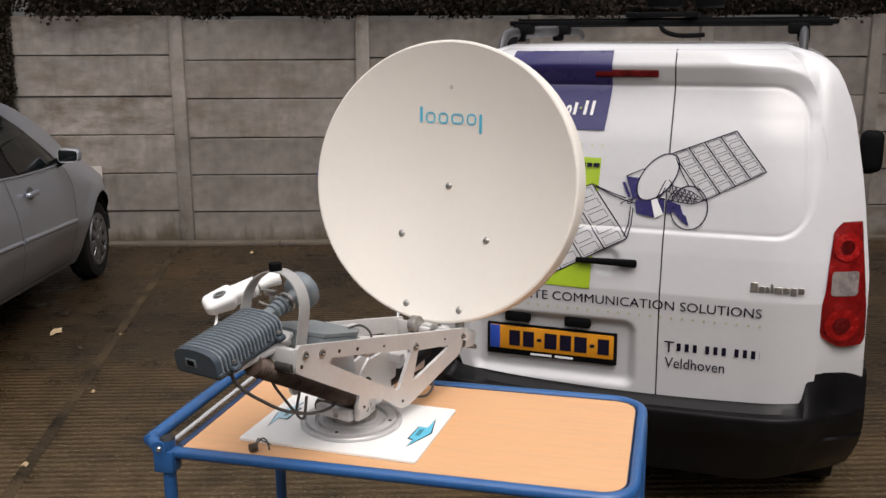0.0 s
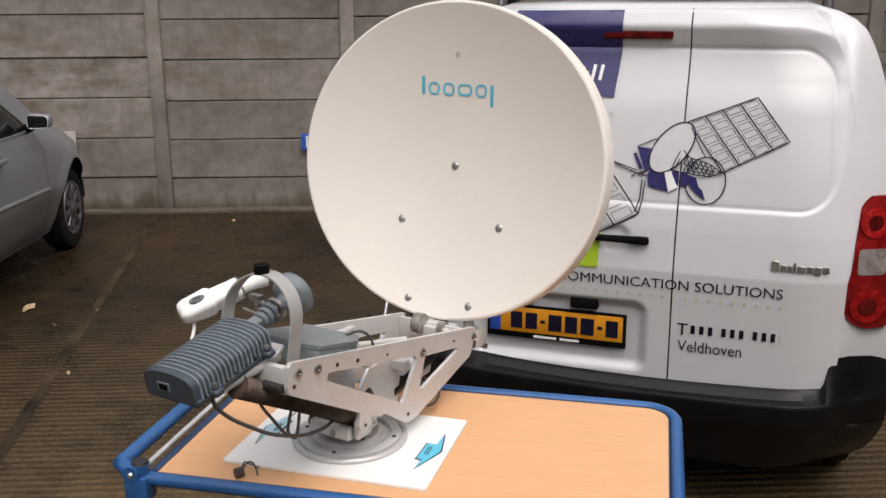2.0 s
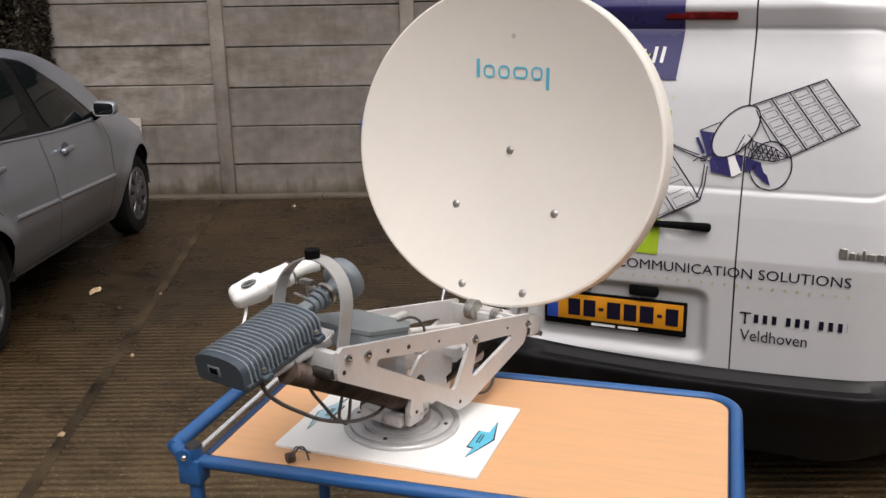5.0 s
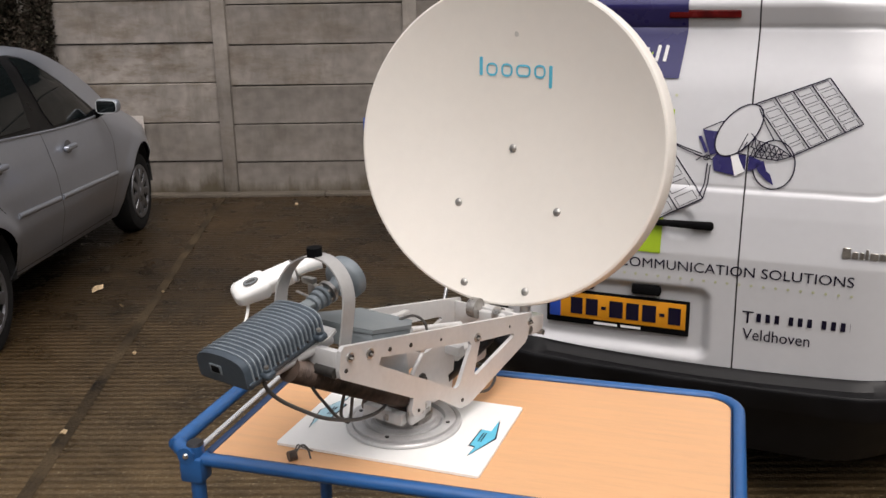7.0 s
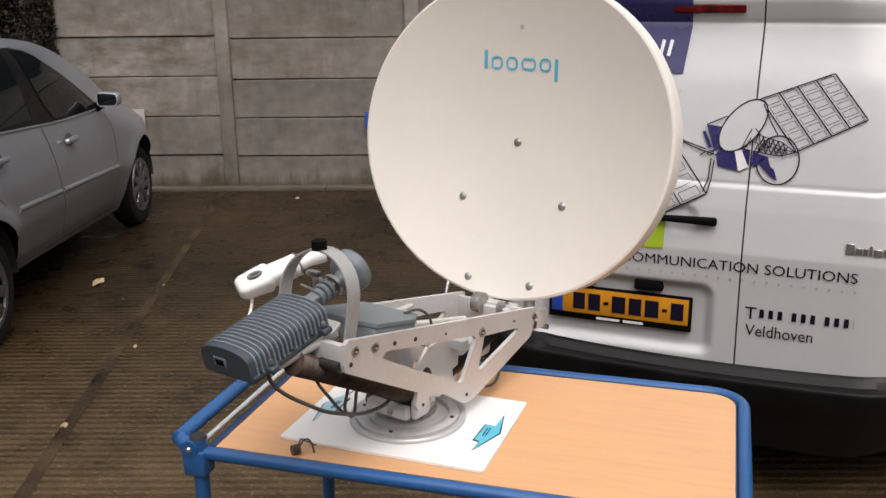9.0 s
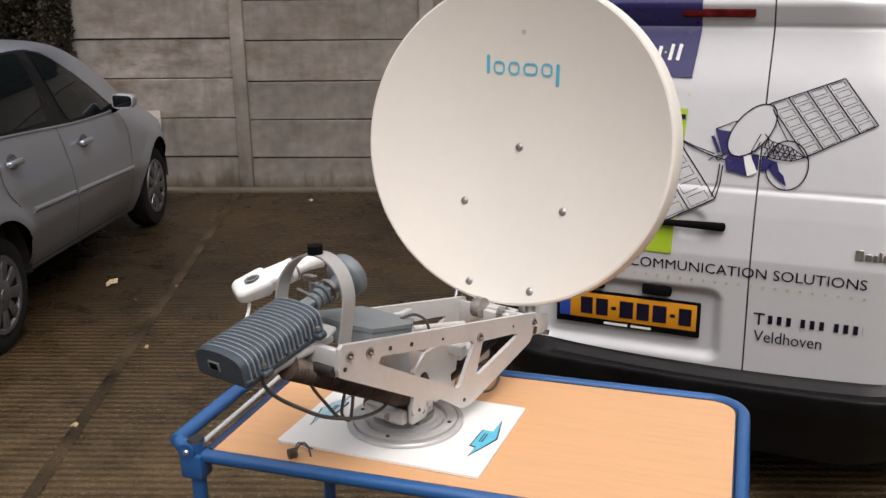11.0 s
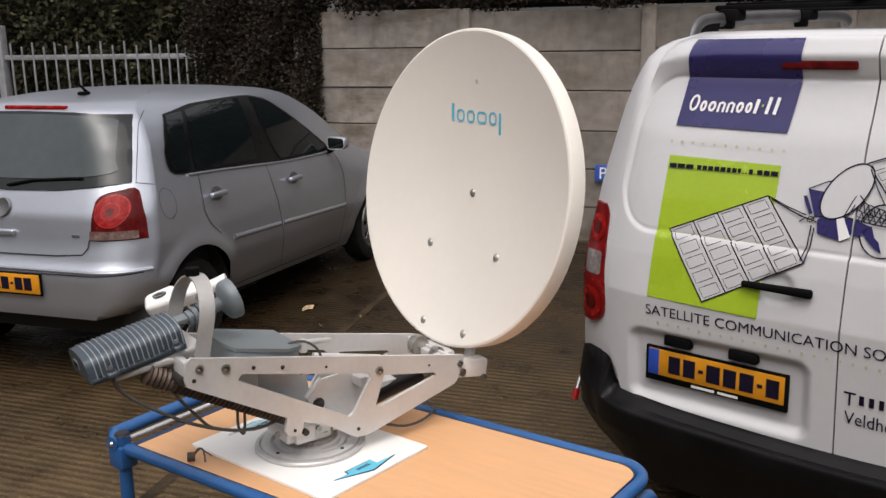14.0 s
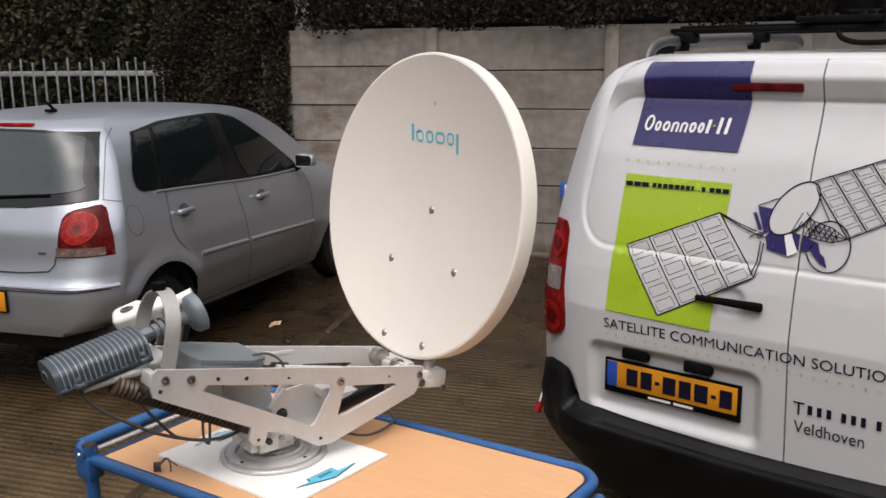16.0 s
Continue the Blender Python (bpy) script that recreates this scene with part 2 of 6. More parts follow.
M_CONCRETE = concrete_wall()


def wet_ground():
    """Damp brown concrete with a raked rib across it, silt blotches, glossy patches and painted shade towards wall and
    sides.
    """
    m = bpy.data.materials.new("wet_ribbed_concrete")
    m.use_nodes = True
    n, l = m.node_tree.nodes, m.node_tree.links
    b = n["Principled BSDF"]
    geo = n.new("ShaderNodeNewGeometry")
    big, mid, fine = (n.new("ShaderNodeTexNoise") for _ in range(3))
    for t, s in ((big, 0.7), (mid, 4.5), (fine, 75)):
        t.inputs["Scale"].default_value, t.inputs["Detail"].default_value, t.inputs["Roughness"].default_value = s, 8, 0.6
        l.new(geo.outputs["Position"], t.inputs[0])
    r1 = n.new("ShaderNodeValToRGB")
    r1.color_ramp.elements[0].position, r1.color_ramp.elements[1].position = 0.33, 0.68
    r1.color_ramp.elements[0].color, r1.color_ramp.elements[1].color = (0.014, 0.0095, 0.005, 1), (0.120, 0.079, 0.037, 1)
    add = n.new("ShaderNodeMath")
    add.operation = "MULTIPLY_ADD"
    add.inputs[1].default_value = 0.45
    l.new(mid.outputs[0], add.inputs[0])
    sub = n.new("ShaderNodeMath")
    sub.operation = "SUBTRACT"
    sub.inputs[1].default_value = 0.22
    l.new(big.outputs[0], sub.inputs[0])
    l.new(sub.outputs[0], add.inputs[2])
    l.new(add.outputs[0], r1.inputs[0])
    sp = n.new("ShaderNodeValToRGB")
    sp.color_ramp.elements[0].position, sp.color_ramp.elements[1].position = 0.55, 0.70
    sp.color_ramp.elements[0].color, sp.color_ramp.elements[1].color = (0, 0, 0, 1), (0.75, 0.75, 0.75, 1)
    l.new(fine.outputs[0], sp.inputs[0])
    mx = n.new("ShaderNodeMix")
    mx.data_type = "RGBA"
    mx.inputs["B"].default_value = (0.34, 0.28, 0.18, 1)
    l.new(sp.outputs[0], mx.inputs["Factor"])
    l.new(r1.outputs[0], mx.inputs["A"])
    rr = n.new("ShaderNodeMapRange")
    rr.inputs["From Min"].default_value, rr.inputs["From Max"].default_value = 0.35, 0.65
    rr.inputs["To Min"].default_value, rr.inputs["To Max"].default_value = 0.30, 0.62
    l.new(mid.outputs[0], rr.inputs[0])
    b.inputs["Specular IOR Level"].default_value = 0.22
    wave = n.new("ShaderNodeTexWave")
    wave.wave_type, wave.bands_direction = "BANDS", "Y"
    wave.inputs["Scale"].default_value, wave.inputs["Distortion"].default_value = 6.2, 2.2
    wave.inputs["Detail"].default_value, wave.inputs["Detail Scale"].default_value = 5, 7.0
    l.new(geo.outputs["Position"], wave.inputs[0])
    silt = n.new("ShaderNodeMix")
    silt.data_type = "RGBA"
    silt.blend_type = "MULTIPLY"
    silt.inputs["B"].default_value = (0.30, 0.27, 0.24, 1)
    inv = n.new("ShaderNodeMapRange")
    inv.inputs["From Min"].default_value, inv.inputs["From Max"].default_value = 0.05, 0.60
    inv.inputs["To Min"].default_value, inv.inputs["To Max"].default_value = 0.44, 0.0
    l.new(wave.outputs["Fac"], inv.inputs[0])
    worn = n.new("ShaderNodeMapRange")
    worn.inputs["From Min"].default_value, worn.inputs["From Max"].default_value = 0.38, 0.60
    l.new(big.outputs[0], worn.inputs[0])
    fade = n.new("ShaderNodeMath")
    fade.operation = "MULTIPLY"
    l.new(inv.outputs[0], fade.inputs[0])
    l.new(worn.outputs[0], fade.inputs[1])
    l.new(fade.outputs[0], silt.inputs["Factor"])
    l.new(mx.outputs["Result"], silt.inputs["A"])
    # darkens towards wall, car and van: shade put into the colour, partly damp
    axis, shade_reach, edge = n.new("ShaderNodeSeparateXYZ"), n.new("ShaderNodeMapRange"), n.new("ShaderNodeMath")
    edge.operation = "MULTIPLY_ADD"
    edge.inputs[1].default_value = 3.2
    l.new(geo.outputs["Position"], axis.inputs[0])
    l.new(big.outputs[0], edge.inputs[0])
    mid_x, off, side = n.new("ShaderNodeMath"), n.new("ShaderNodeMath"), n.new("ShaderNodeMath")
    mid_x.operation, off.operation, side.operation = "ADD", "ABSOLUTE", "MULTIPLY_ADD"
    mid_x.inputs[1].default_value, side.inputs[1].default_value = -0.2, 0.65
    l.new(axis.outputs["X"], mid_x.inputs[0])
    l.new(mid_x.outputs[0], off.inputs[0])
    l.new(off.outputs[0], side.inputs[0])
    l.new(axis.outputs["Y"], side.inputs[2])
    l.new(side.outputs[0], edge.inputs[2])
    shade_reach.inputs["From Min"].default_value, shade_reach.inputs["From Max"].default_value = 6.2, 9.0
    l.new(edge.outputs[0], shade_reach.inputs["Value"])
    # multiplies that painted shade in; only the gloss below is purely damp
    wet = n.new("ShaderNodeMix")
    wet.data_type, wet.blend_type = "RGBA", "MULTIPLY"
    wet.inputs["B"].default_value = (0.42, 0.385, 0.36, 1)
    l.new(shade_reach.outputs[0], wet.inputs["Factor"])
    l.new(silt.outputs["Result"], wet.inputs["A"])
    l.new(wet.outputs["Result"], b.inputs["Base Color"])
    gloss = n.new("ShaderNodeMath")
    gloss.operation = "MULTIPLY_ADD"
    gloss.inputs[1].default_value = -0.12
    l.new(shade_reach.outputs[0], gloss.inputs[0])
    l.new(rr.outputs[0], gloss.inputs[2])
    l.new(gloss.outputs[0], b.inputs["Roughness"])
    hs = n.new("ShaderNodeMath")
    hs.operation = "MULTIPLY_ADD"
    hs.inputs[1].default_value = 0.5
    l.new(fine.outputs[0], hs.inputs[0])
    l.new(wave.outputs["Fac"], hs.inputs[2])
    bp = n.new("ShaderNodeBump")
    bp.inputs["Strength"].default_value, bp.inputs["Distance"].default_value = 0.55, 0.014
    l.new(hs.outputs[0], bp.inputs["Height"])
    l.new(bp.outputs[0], b.inputs["Normal"])
    return m


M_GROUND = wet_ground()
M_DRAIN = material("dark_drain_concrete", (0.052, 0.036, 0.019), 0.6, 0, 0.45, 3, 60, bump=0.9, bump_scale=70, spec=0.2)
M_KERB = material("stained_kerb_concrete", (0.095, 0.078, 0.058), 0.8, 0, 0.25, 3, 40, bump=0.3, bump_scale=50)
M_DEADLEAF = material("dry_leaf", (0.46, 0.34, 0.20), 0.6, 0, 0.2, 30)
M_UNSEEN_WALL = material("dark_unseen_wall", (0.062, 0.045, 0.035), 0.85, 0, 0.25, 3, 30, bump=0.3, bump_scale=30)
M_INTERIOR = material("dark_trim", (0.03, 0.03, 0.03), 0.8, 0, 0.2, 8)

# ---- mesh helpers ----


def thing(name, label, category, m=None, group="", kind=""):
    ob = new(name)
    ob.empty_display_size = 0.1
    if m is not None:
        ob.matrix_basis = m
    return tagged(ob, label, category, group, kind)


def finish(name, bm, mat, parent=None, label="", angle=38):
    bmesh.ops.recalc_face_normals(bm, faces=bm.faces)
    me = bpy.data.meshes.new(name)
    bm.to_mesh(me)
    bm.free()
    me.polygons.foreach_set("use_smooth", [True] * len(me.polygons))
    me.set_sharp_from_angle(angle=radians(angle))
    me.materials.append(mat)
    ob = new(name, me)
    if parent is not None:
        ob.parent = parent
    if label:
        ob["label"] = label
    return ob


def part(name, bm, mat, parent, label="", angle=38):
    return finish(name, bm, mat, parent, label, angle)


def box(size, at=(0, 0, 0), bevel=0.0, turn=None, seg=2):
    bm = bmesh.new()
    bmesh.ops.create_cube(bm, size=1, matrix=Matrix.Diagonal((*size, 1)))
    if bevel:
        bmesh.ops.bevel(bm, geom=bm.edges[:], offset=bevel, segments=seg, affect="EDGES", profile=0.5)
    m = Matrix.Translation(at)
    if turn is not None:
        m = m @ turn.to_4x4()
    bm.transform(m)
    return bm


def rod(p0, p1, r0, r1=None, n=16, caps=True):
    bm = bmesh.new()
    p0, p1 = Vector(p0), Vector(p1)
    d = p1 - p0
    bmesh.ops.create_cone(bm, cap_ends=caps, segments=n, radius1=r0, radius2=r0 if r1 is None else r1, depth=d.length)
    bm.transform(Matrix.Translation((p0 + p1) / 2) @ d.to_track_quat("Z", "Y").to_matrix().to_4x4())
    return bm


def smooth_path(pts, steps=6, closed=False):
    """Catmull-Rom through the points."""
    pts = [Vector(p) for p in pts]
    n, out = len(pts), []
    for i in range(n if closed else n - 1):
        a, b, c, d = (pts[(i + k) % n] if closed else pts[min(max(i + k, 0), n - 1)] for k in (-1, 0, 1, 2))
        for s in range(steps):
            t = s / steps
            out.append(0.5 * ((2 * b) + (c - a) * t + (2 * a - 5 * b + 4 * c - d) * t * t + (3 * b - a - 3 * c + d) * t ** 3))
    if not closed:
        out.append(pts[-1])
    return out


def pipe(pts, r, n=12, closed=False, squash=1.0):
    bm = bmesh.new()
    pts = [Vector(p) for p in pts]
    rings, up = [], None
    m = len(pts)
    for i, p in enumerate(pts):
        a = pts[i - 1] if (i or closed) else p
        b = pts[(i + 1) % m] if (i < m - 1 or closed) else p
        t = (b - a).normalized()
        if up is None:
            up = Vector((0, 0, 1)) if abs(t.z) < 0.9 else Vector((1, 0, 0))
        s = t.cross(up).normalized()
        up = s.cross(t).normalized()
        rings.append([bm.verts.new(p + r * (math.cos(q) * s + squash * math.sin(q) * up)) for q in (2 * math.pi * k / n for k in range(n))])
    for i in range(m if closed else m - 1):
        A, B = rings[i], rings[(i + 1) % m]
        for k in range(n):
            bm.faces.new((A[k], A[(k + 1) % n], B[(k + 1) % n], B[k]))
    if not closed:
        bm.faces.new(rings[0][::-1])
        bm.faces.new(rings[-1])
    return bm


def plate_shape(outer, holes, thick, to3, bevel=0.0):
    """A flat plate with holes: outlines in 2D, to3 maps (a, b, depth) to space."""
    bm = bmesh.new()
    edges = []
    for loop in (outer, *holes):
        vs = [bm.verts.new((a, b, 0)) for a, b in loop]
        edges += [bm.edges.new((vs[i], vs[(i + 1) % len(vs)])) for i in range(len(vs))]
    bmesh.ops.triangle_fill(bm, use_beauty=True, use_dissolve=False, edges=edges)
    ext = bmesh.ops.extrude_face_region(bm, geom=bm.faces[:])
    for v in ext["geom"]:
        if isinstance(v, bmesh.types.BMVert):
            v.co.z += thick
    for v in bm.verts:
        v.co = to3(*v.co)
    return bm


def lathe(profile, n=48, m=None, close=False):
    bm = bmesh.new()
    rings = []
    for r, z in profile:
        rings.append([bm.verts.new((r * math.cos(2 * math.pi * k / n), r * math.sin(2 * math.pi * k / n), z)) for k in range(n)] if r > 1e-6 else [bm.verts.new((0, 0, z))])
    for A, B in zip(rings, rings[1:] + ([rings[0]] if close else [])):
        for k in range(n):
            q = [A[k % len(A)], A[(k + 1) % len(A)], B[(k + 1) % len(B)], B[k % len(B)]]
            u = []
            for v in q:
                if v not in u:
                    u.append(v)
            if len(u) > 2:
                bm.faces.new(u)
    if m is not None:
        bm.transform(m)
    return bm


def rounded(w, h, r, n=6, cx=0, cy=0):
    """A rounded rectangle outline."""
    out = []
    for sx, sy, a0 in ((1, 1, 0), (-1, 1, 90), (-1, -1, 180), (1, -1, 270)):
        for k in range(n + 1):
            a = radians(a0 + 90 * k / n)
            out.append((cx + sx * (w / 2 - r) + r * math.cos(a), cy + sy * (h / 2 - r) + r * math.sin(a)))
    return out


def join(*bms):
    out = bmesh.new()
    for b in bms:
        me = bpy.data.meshes.new("tmp")
        b.to_mesh(me)
        b.free()
        out.from_mesh(me)
        bpy.data.meshes.remove(me)
    return out


def interp(x, xs, ys):
    return float(np.interp(x, xs, ys))


def smoothstep(a, b, x):
    t = min(1, max(0, (x - a) / (b - a)))
    return t * t * (3 - 2 * t)


def sd_round(x, y, cx, cy, w, h, r):
    """Signed distance to a rounded rectangle."""
    qx, qy = abs(x - cx) - w / 2 + r, abs(y - cy) - h / 2 + r
    return math.hypot(max(qx, 0), max(qy, 0)) + min(max(qx, qy), 0) - r


def ellipse(cx, cy, a, b, turn=0, n=40):
    c, s = math.cos(radians(turn)), math.sin(radians(turn))
    return [(cx + a * math.cos(q) * c - b * math.sin(q) * s, cy + a * math.cos(q) * s + b * math.sin(q) * c) for q in (2 * math.pi * k / n for k in range(n))]

# ---- setting: ground, wall, hedges, fence ----


def build_ground():
    bm = bmesh.new()
    xs = [-400, -60, -14] + [-12 + 2 * i for i in range(13)] + [16, 60, 400]
    ys = [-400, -60, -12] + [-10 + 2 * i for i in range(11)] + [14, 60, 400]
    grid = [[bm.verts.new((x, y, 0.0)) for x in xs] for y in ys]
    for j in range(len(ys) - 1):
        for i in range(len(xs) - 1):
            bm.faces.new((grid[j][i], grid[j][i + 1], grid[j + 1][i + 1], grid[j + 1][i]))
    tagged(finish("ground", bm, M_GROUND), "wet brown ribbed concrete yard", "ground", kind="structure")


build_ground()


def build_drain():
    """A shallow dark channel that runs from the wall across the yard."""
    a, b = Vector((-1.93, 8.9, 0)), Vector((-1.22, 1.6, 0))
    d = (b - a).normalized()
    s = Vector((-d.y, d.x, 0))
    bm = bmesh.new()
    for w0, w1, z0, z1 in ((-0.030, -0.022, 0.004, 0.004), (-0.022, 0.022, 0.003, 0.003), (0.022, 0.030, 0.004, 0.004)):
        q = [a + s * w0 + Vector((0, 0, z0)), b + s * w0 + Vector((0, 0, z0)), b + s * w1 + Vector((0, 0, z1)), a + s * w1 + Vector((0, 0, z1))]
        bm.faces.new([bm.verts.new(v) for v in q])
    tagged(finish("drain", bm, M_DRAIN), "dark shallow drain strip set in the yard", "drain", kind="structure")


build_drain()

WALL_Y = 9.19
POSTS = [-3.607, -1.893, -0.200, 1.39, 2.975, 4.56, 6.15]
# heights of the plank joints, bay by bay
JOINTS = [(2.094, 1.738, 1.368, 1.012, 0.652, 0.296, -0.06), (2.056, 1.690, 1.340, 0.978, 0.630, 0.279, -0.07), (2.06, 1.705, 1.35, 1.0, 0.645, 0.29, -0.06),
          (2.08, 1.73, 1.37, 1.015, 0.66, 0.30, -0.05), (2.06, 1.70, 1.345, 0.99, 0.64, 0.285, -0.06), (2.075, 1.72, 1.36, 1.0, 0.65, 0.295, -0.06)]


def build_wall():
    wall = thing("wall_north", "weathered grey concrete plank wall between concrete posts", "wall", pose(0, WALL_Y, 0), kind="structure")
    post = box((0.125, 0.12, 2.16), (0, 0, 1.01), 0.012)
    post_ob = finish("post", post, M_CONCRETE, wall)
    post_ob.location = (POSTS[0], 0, 0)
    for x in POSTS[1:]:
        p = post_ob.copy()
        scene.collection.objects.link(p)
        p.location = (x, 0, 0)
    rng = random.Random(4)
    for (x0, x1), joints in zip(zip(POSTS, POSTS[1:]), JOINTS):
        for z1, z0 in zip(joints, joints[1:]):
            h = z1 - z0 - 0.009
            plank = bmesh.new()
            bmesh.ops.create_cube(plank, size=1, matrix=Matrix.Diagonal((x1 - x0 - 0.112, 0.05, h, 1)))
            bmesh.ops.bevel(plank, geom=plank.edges[:], offset=0.005, segments=1, affect="EDGES")
            ob = finish("plank", plank, M_CONCRETE, wall)
            ob.location = ((x0 + x1) / 2, 0.010 + rng.uniform(-0.014, 0.012), (z0 + z1) / 2 + 0.002)
            ob.rotation_euler = (rng.uniform(0.0, 0.03), rng.uniform(-0.002, 0.002), 0)
    part("backing", box((9.7, 0.04, 2.0), (1.27, 0.075, 1.0)), M_BEADING, wall)


build_wall()


def build_kerb():
    bm = join(*[box((1.995, 0.12, 0.05), (-6 + 2 * i, WALL_Y - 0.17, 0.004), 0.010) for i in range(7)])
    tagged(finish("kerb", bm, M_KERB), "low stained concrete kerb strip along the foot of the wall", "kerb", kind="structure")


build_kerb()


# three walls out of view, added to block low sky and darken reflections
tagged(finish("added_wall_south", box((22.0, 0.3, 5.0), (-2.0, -6.5, 2.5), 0.02), M_UNSEEN_WALL), "plain dark unseen wall added to cut low sky light", "wall", kind="structure")
tagged(finish("added_wall_west", box((0.3, 22.0, 4.6), (-12.5, 1.5, 2.3), 0.02), M_UNSEEN_WALL), "plain dark unseen wall added to cut low sky light", "wall", kind="structure")
tagged(finish("added_wall_east", box((0.3, 22.0, 5.2), (6.6, 1.5, 2.6), 0.02), M_UNSEEN_WALL), "plain dark unseen wall added to cut low sky light", "wall", kind="structure")


def leaf_cloud(name, count, boxes, size, mat, label, seed, core=None, flat=0.0):
    """Many small folded leaves filled into boxes (x0, x1, y0, y1, z0, z1), thickest towards the front face."""
    rng = np.random.default_rng(seed)
    vol = np.array([(b[1] - b[0]) * (b[5] - b[4]) for b in boxes])
    pick = rng.choice(len(boxes), count, p=vol / vol.sum())
    b = np.array(boxes)[pick]
    u = rng.random((count, 3))
    u[:, 1] = u[:, 1] ** 1.7
    c = np.stack([b[:, 0] + u[:, 0] * (b[:, 1] - b[:, 0]), b[:, 2] + u[:, 1] * (b[:, 3] - b[:, 2]), b[:, 4] + u[:, 2] * (b[:, 5] - b[:, 4])], 1)
    lump = 0.10 * np.sin(c[:, 0] * 3.1 + c[:, 2] * 2.3 + seed) + 0.07 * np.sin(c[:, 0] * 7.7 - c[:, 2] * 5.1) + rng.normal(0, 0.04, count)
    c[:, 1] += lump
    c[:, 2] += 0.05 * np.sin(c[:, 0] * 5.3 + seed) + rng.normal(0, 0.02, count)
    a = rng.normal(size=(count, 3))
    a /= np.linalg.norm(a, axis=1)[:, None]
    t = rng.normal(size=(count, 3))
    s = np.cross(a, t)
    s /= np.linalg.norm(s, axis=1)[:, None]
    L = (size * rng.uniform(0.6, 1.3, count))[:, None]
    W = L * 0.32
    nrm = np.cross(a, s)
    v = np.stack([c - a * L / 2, c + s * W + nrm * W * 0.3, c + a * L / 2, c - s * W + nrm * W * 0.3], 1).reshape(-1, 3)
    f = np.arange(count * 4).reshape(-1, 4)
    me = bpy.data.meshes.new(name)
    me.from_pydata(v.tolist(), [], f.tolist())
    me.materials.append(mat)
    ob = new(name, me)
    return tagged(ob, label, "hedge", kind="stuff")


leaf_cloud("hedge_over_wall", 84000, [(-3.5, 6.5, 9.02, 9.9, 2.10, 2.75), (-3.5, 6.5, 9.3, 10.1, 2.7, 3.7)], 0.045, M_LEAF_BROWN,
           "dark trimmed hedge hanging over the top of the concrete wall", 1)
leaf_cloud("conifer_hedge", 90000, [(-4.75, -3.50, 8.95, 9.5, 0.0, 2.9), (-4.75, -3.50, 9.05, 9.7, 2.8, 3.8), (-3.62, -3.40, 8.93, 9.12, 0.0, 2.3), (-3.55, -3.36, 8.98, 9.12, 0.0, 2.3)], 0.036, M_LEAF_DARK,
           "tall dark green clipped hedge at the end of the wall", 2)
leaf_cloud("ivy_hedge", 38000, [(-9.5, -4.55, 9.5, 10.3, 0.2, 2.95), (-9.5, -4.55, 9.7, 10.5, 2.9, 3.9)], 0.075, M_LEAF_IVY,
           "loose green ivy hedge behind the steel fence", 3)
# solid near-black blocks paint the deep shade behind the leaves
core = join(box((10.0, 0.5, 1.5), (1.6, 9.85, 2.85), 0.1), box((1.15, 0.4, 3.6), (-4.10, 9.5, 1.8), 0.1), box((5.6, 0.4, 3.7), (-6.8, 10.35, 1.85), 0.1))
tagged(finish("hedge_shade_fill", core, M_SHADE), "near-black solid fill for the shade inside the hedges", "hedge", kind="stuff")


def build_fence():
    f = thing("fence", "grey galvanised steel bar fence with pointed bars of two heights", "fence", pose(0, 9.3, 0))
    part("top_rail", box((4.6, 0.035, 0.055), (-7.12, 0, 1.685), 0.004), M_GALV, f)
    part("bottom_rail", box((4.6, 0.035, 0.055), (-7.12, 0, 0.25), 0.004), M_GALV, f)
    meshes = []
    for h in (1.87, 1.825):
        bm = box((0.026, 0.018, h - 0.12), (0, -0.024, 0.1 + (h - 0.12) / 2), 0.003, seg=1)
        for v in bm.verts:
            if v.co.z > h - 0.03:
                v.co.x *= 0.6
        meshes.append(bm)
    a, b = (finish("bar", bm, M_GALV, f) for bm in meshes)
    # a narrow run beside the hedge, then the wider run behind the car
    places = [-4.82 - 0.1085 * i for i in range(7)] + [-5.66 - 0.1575 * i for i in range(24)]
    for i, x in enumerate(places):
        src = (a, b)[i % 2]
        o = src if i < 2 else src.copy()
        if i >= 2:
            scene.collection.objects.link(o)
        o.location = (x, 0, 0)
    part("post", box((0.10, 0.10, 2.05), (-7.55, 0.0, 1.02), 0.01), M_GALV, f)


build_fence()


def text_mesh(body, size, align="LEFT"):
    """A flat lettered mesh in its own x, y plane, from the built-in font."""
    cu = bpy.data.curves.new("lettering", "FONT")
    cu.body, cu.size, cu.align_x, cu.resolution_u = body, size, align, 3
    ob = bpy.data.objects.new("lettering", cu)
    scene.collection.objects.link(ob)
    dg = bpy.context.evaluated_depsgraph_get()
    me = bpy.data.meshes.new_from_object(ob.evaluated_get(dg))
    bpy.data.objects.remove(ob)
    bm = bmesh.new()
    bm.from_mesh(me)
    bpy.data.meshes.remove(me)
    return bm


def build_parking_sign():
    s = thing("parking_sign", "small blue parking sign with a white letter on the wall", "sign", pose(-0.57, WALL_Y - 0.065, 0.61))
    part("panel", box((0.142, 0.006, 0.152), (0, 0, 0), 0.002), M_SIGN, s)
    bm = text_mesh("P", 0.15, "CENTER")
    bm.transform(pose(0.0, -0.006, -0.05, 90))
    part("letter", bm, M_VINYLWHITE, s, "white letter P")


build_parking_sign()


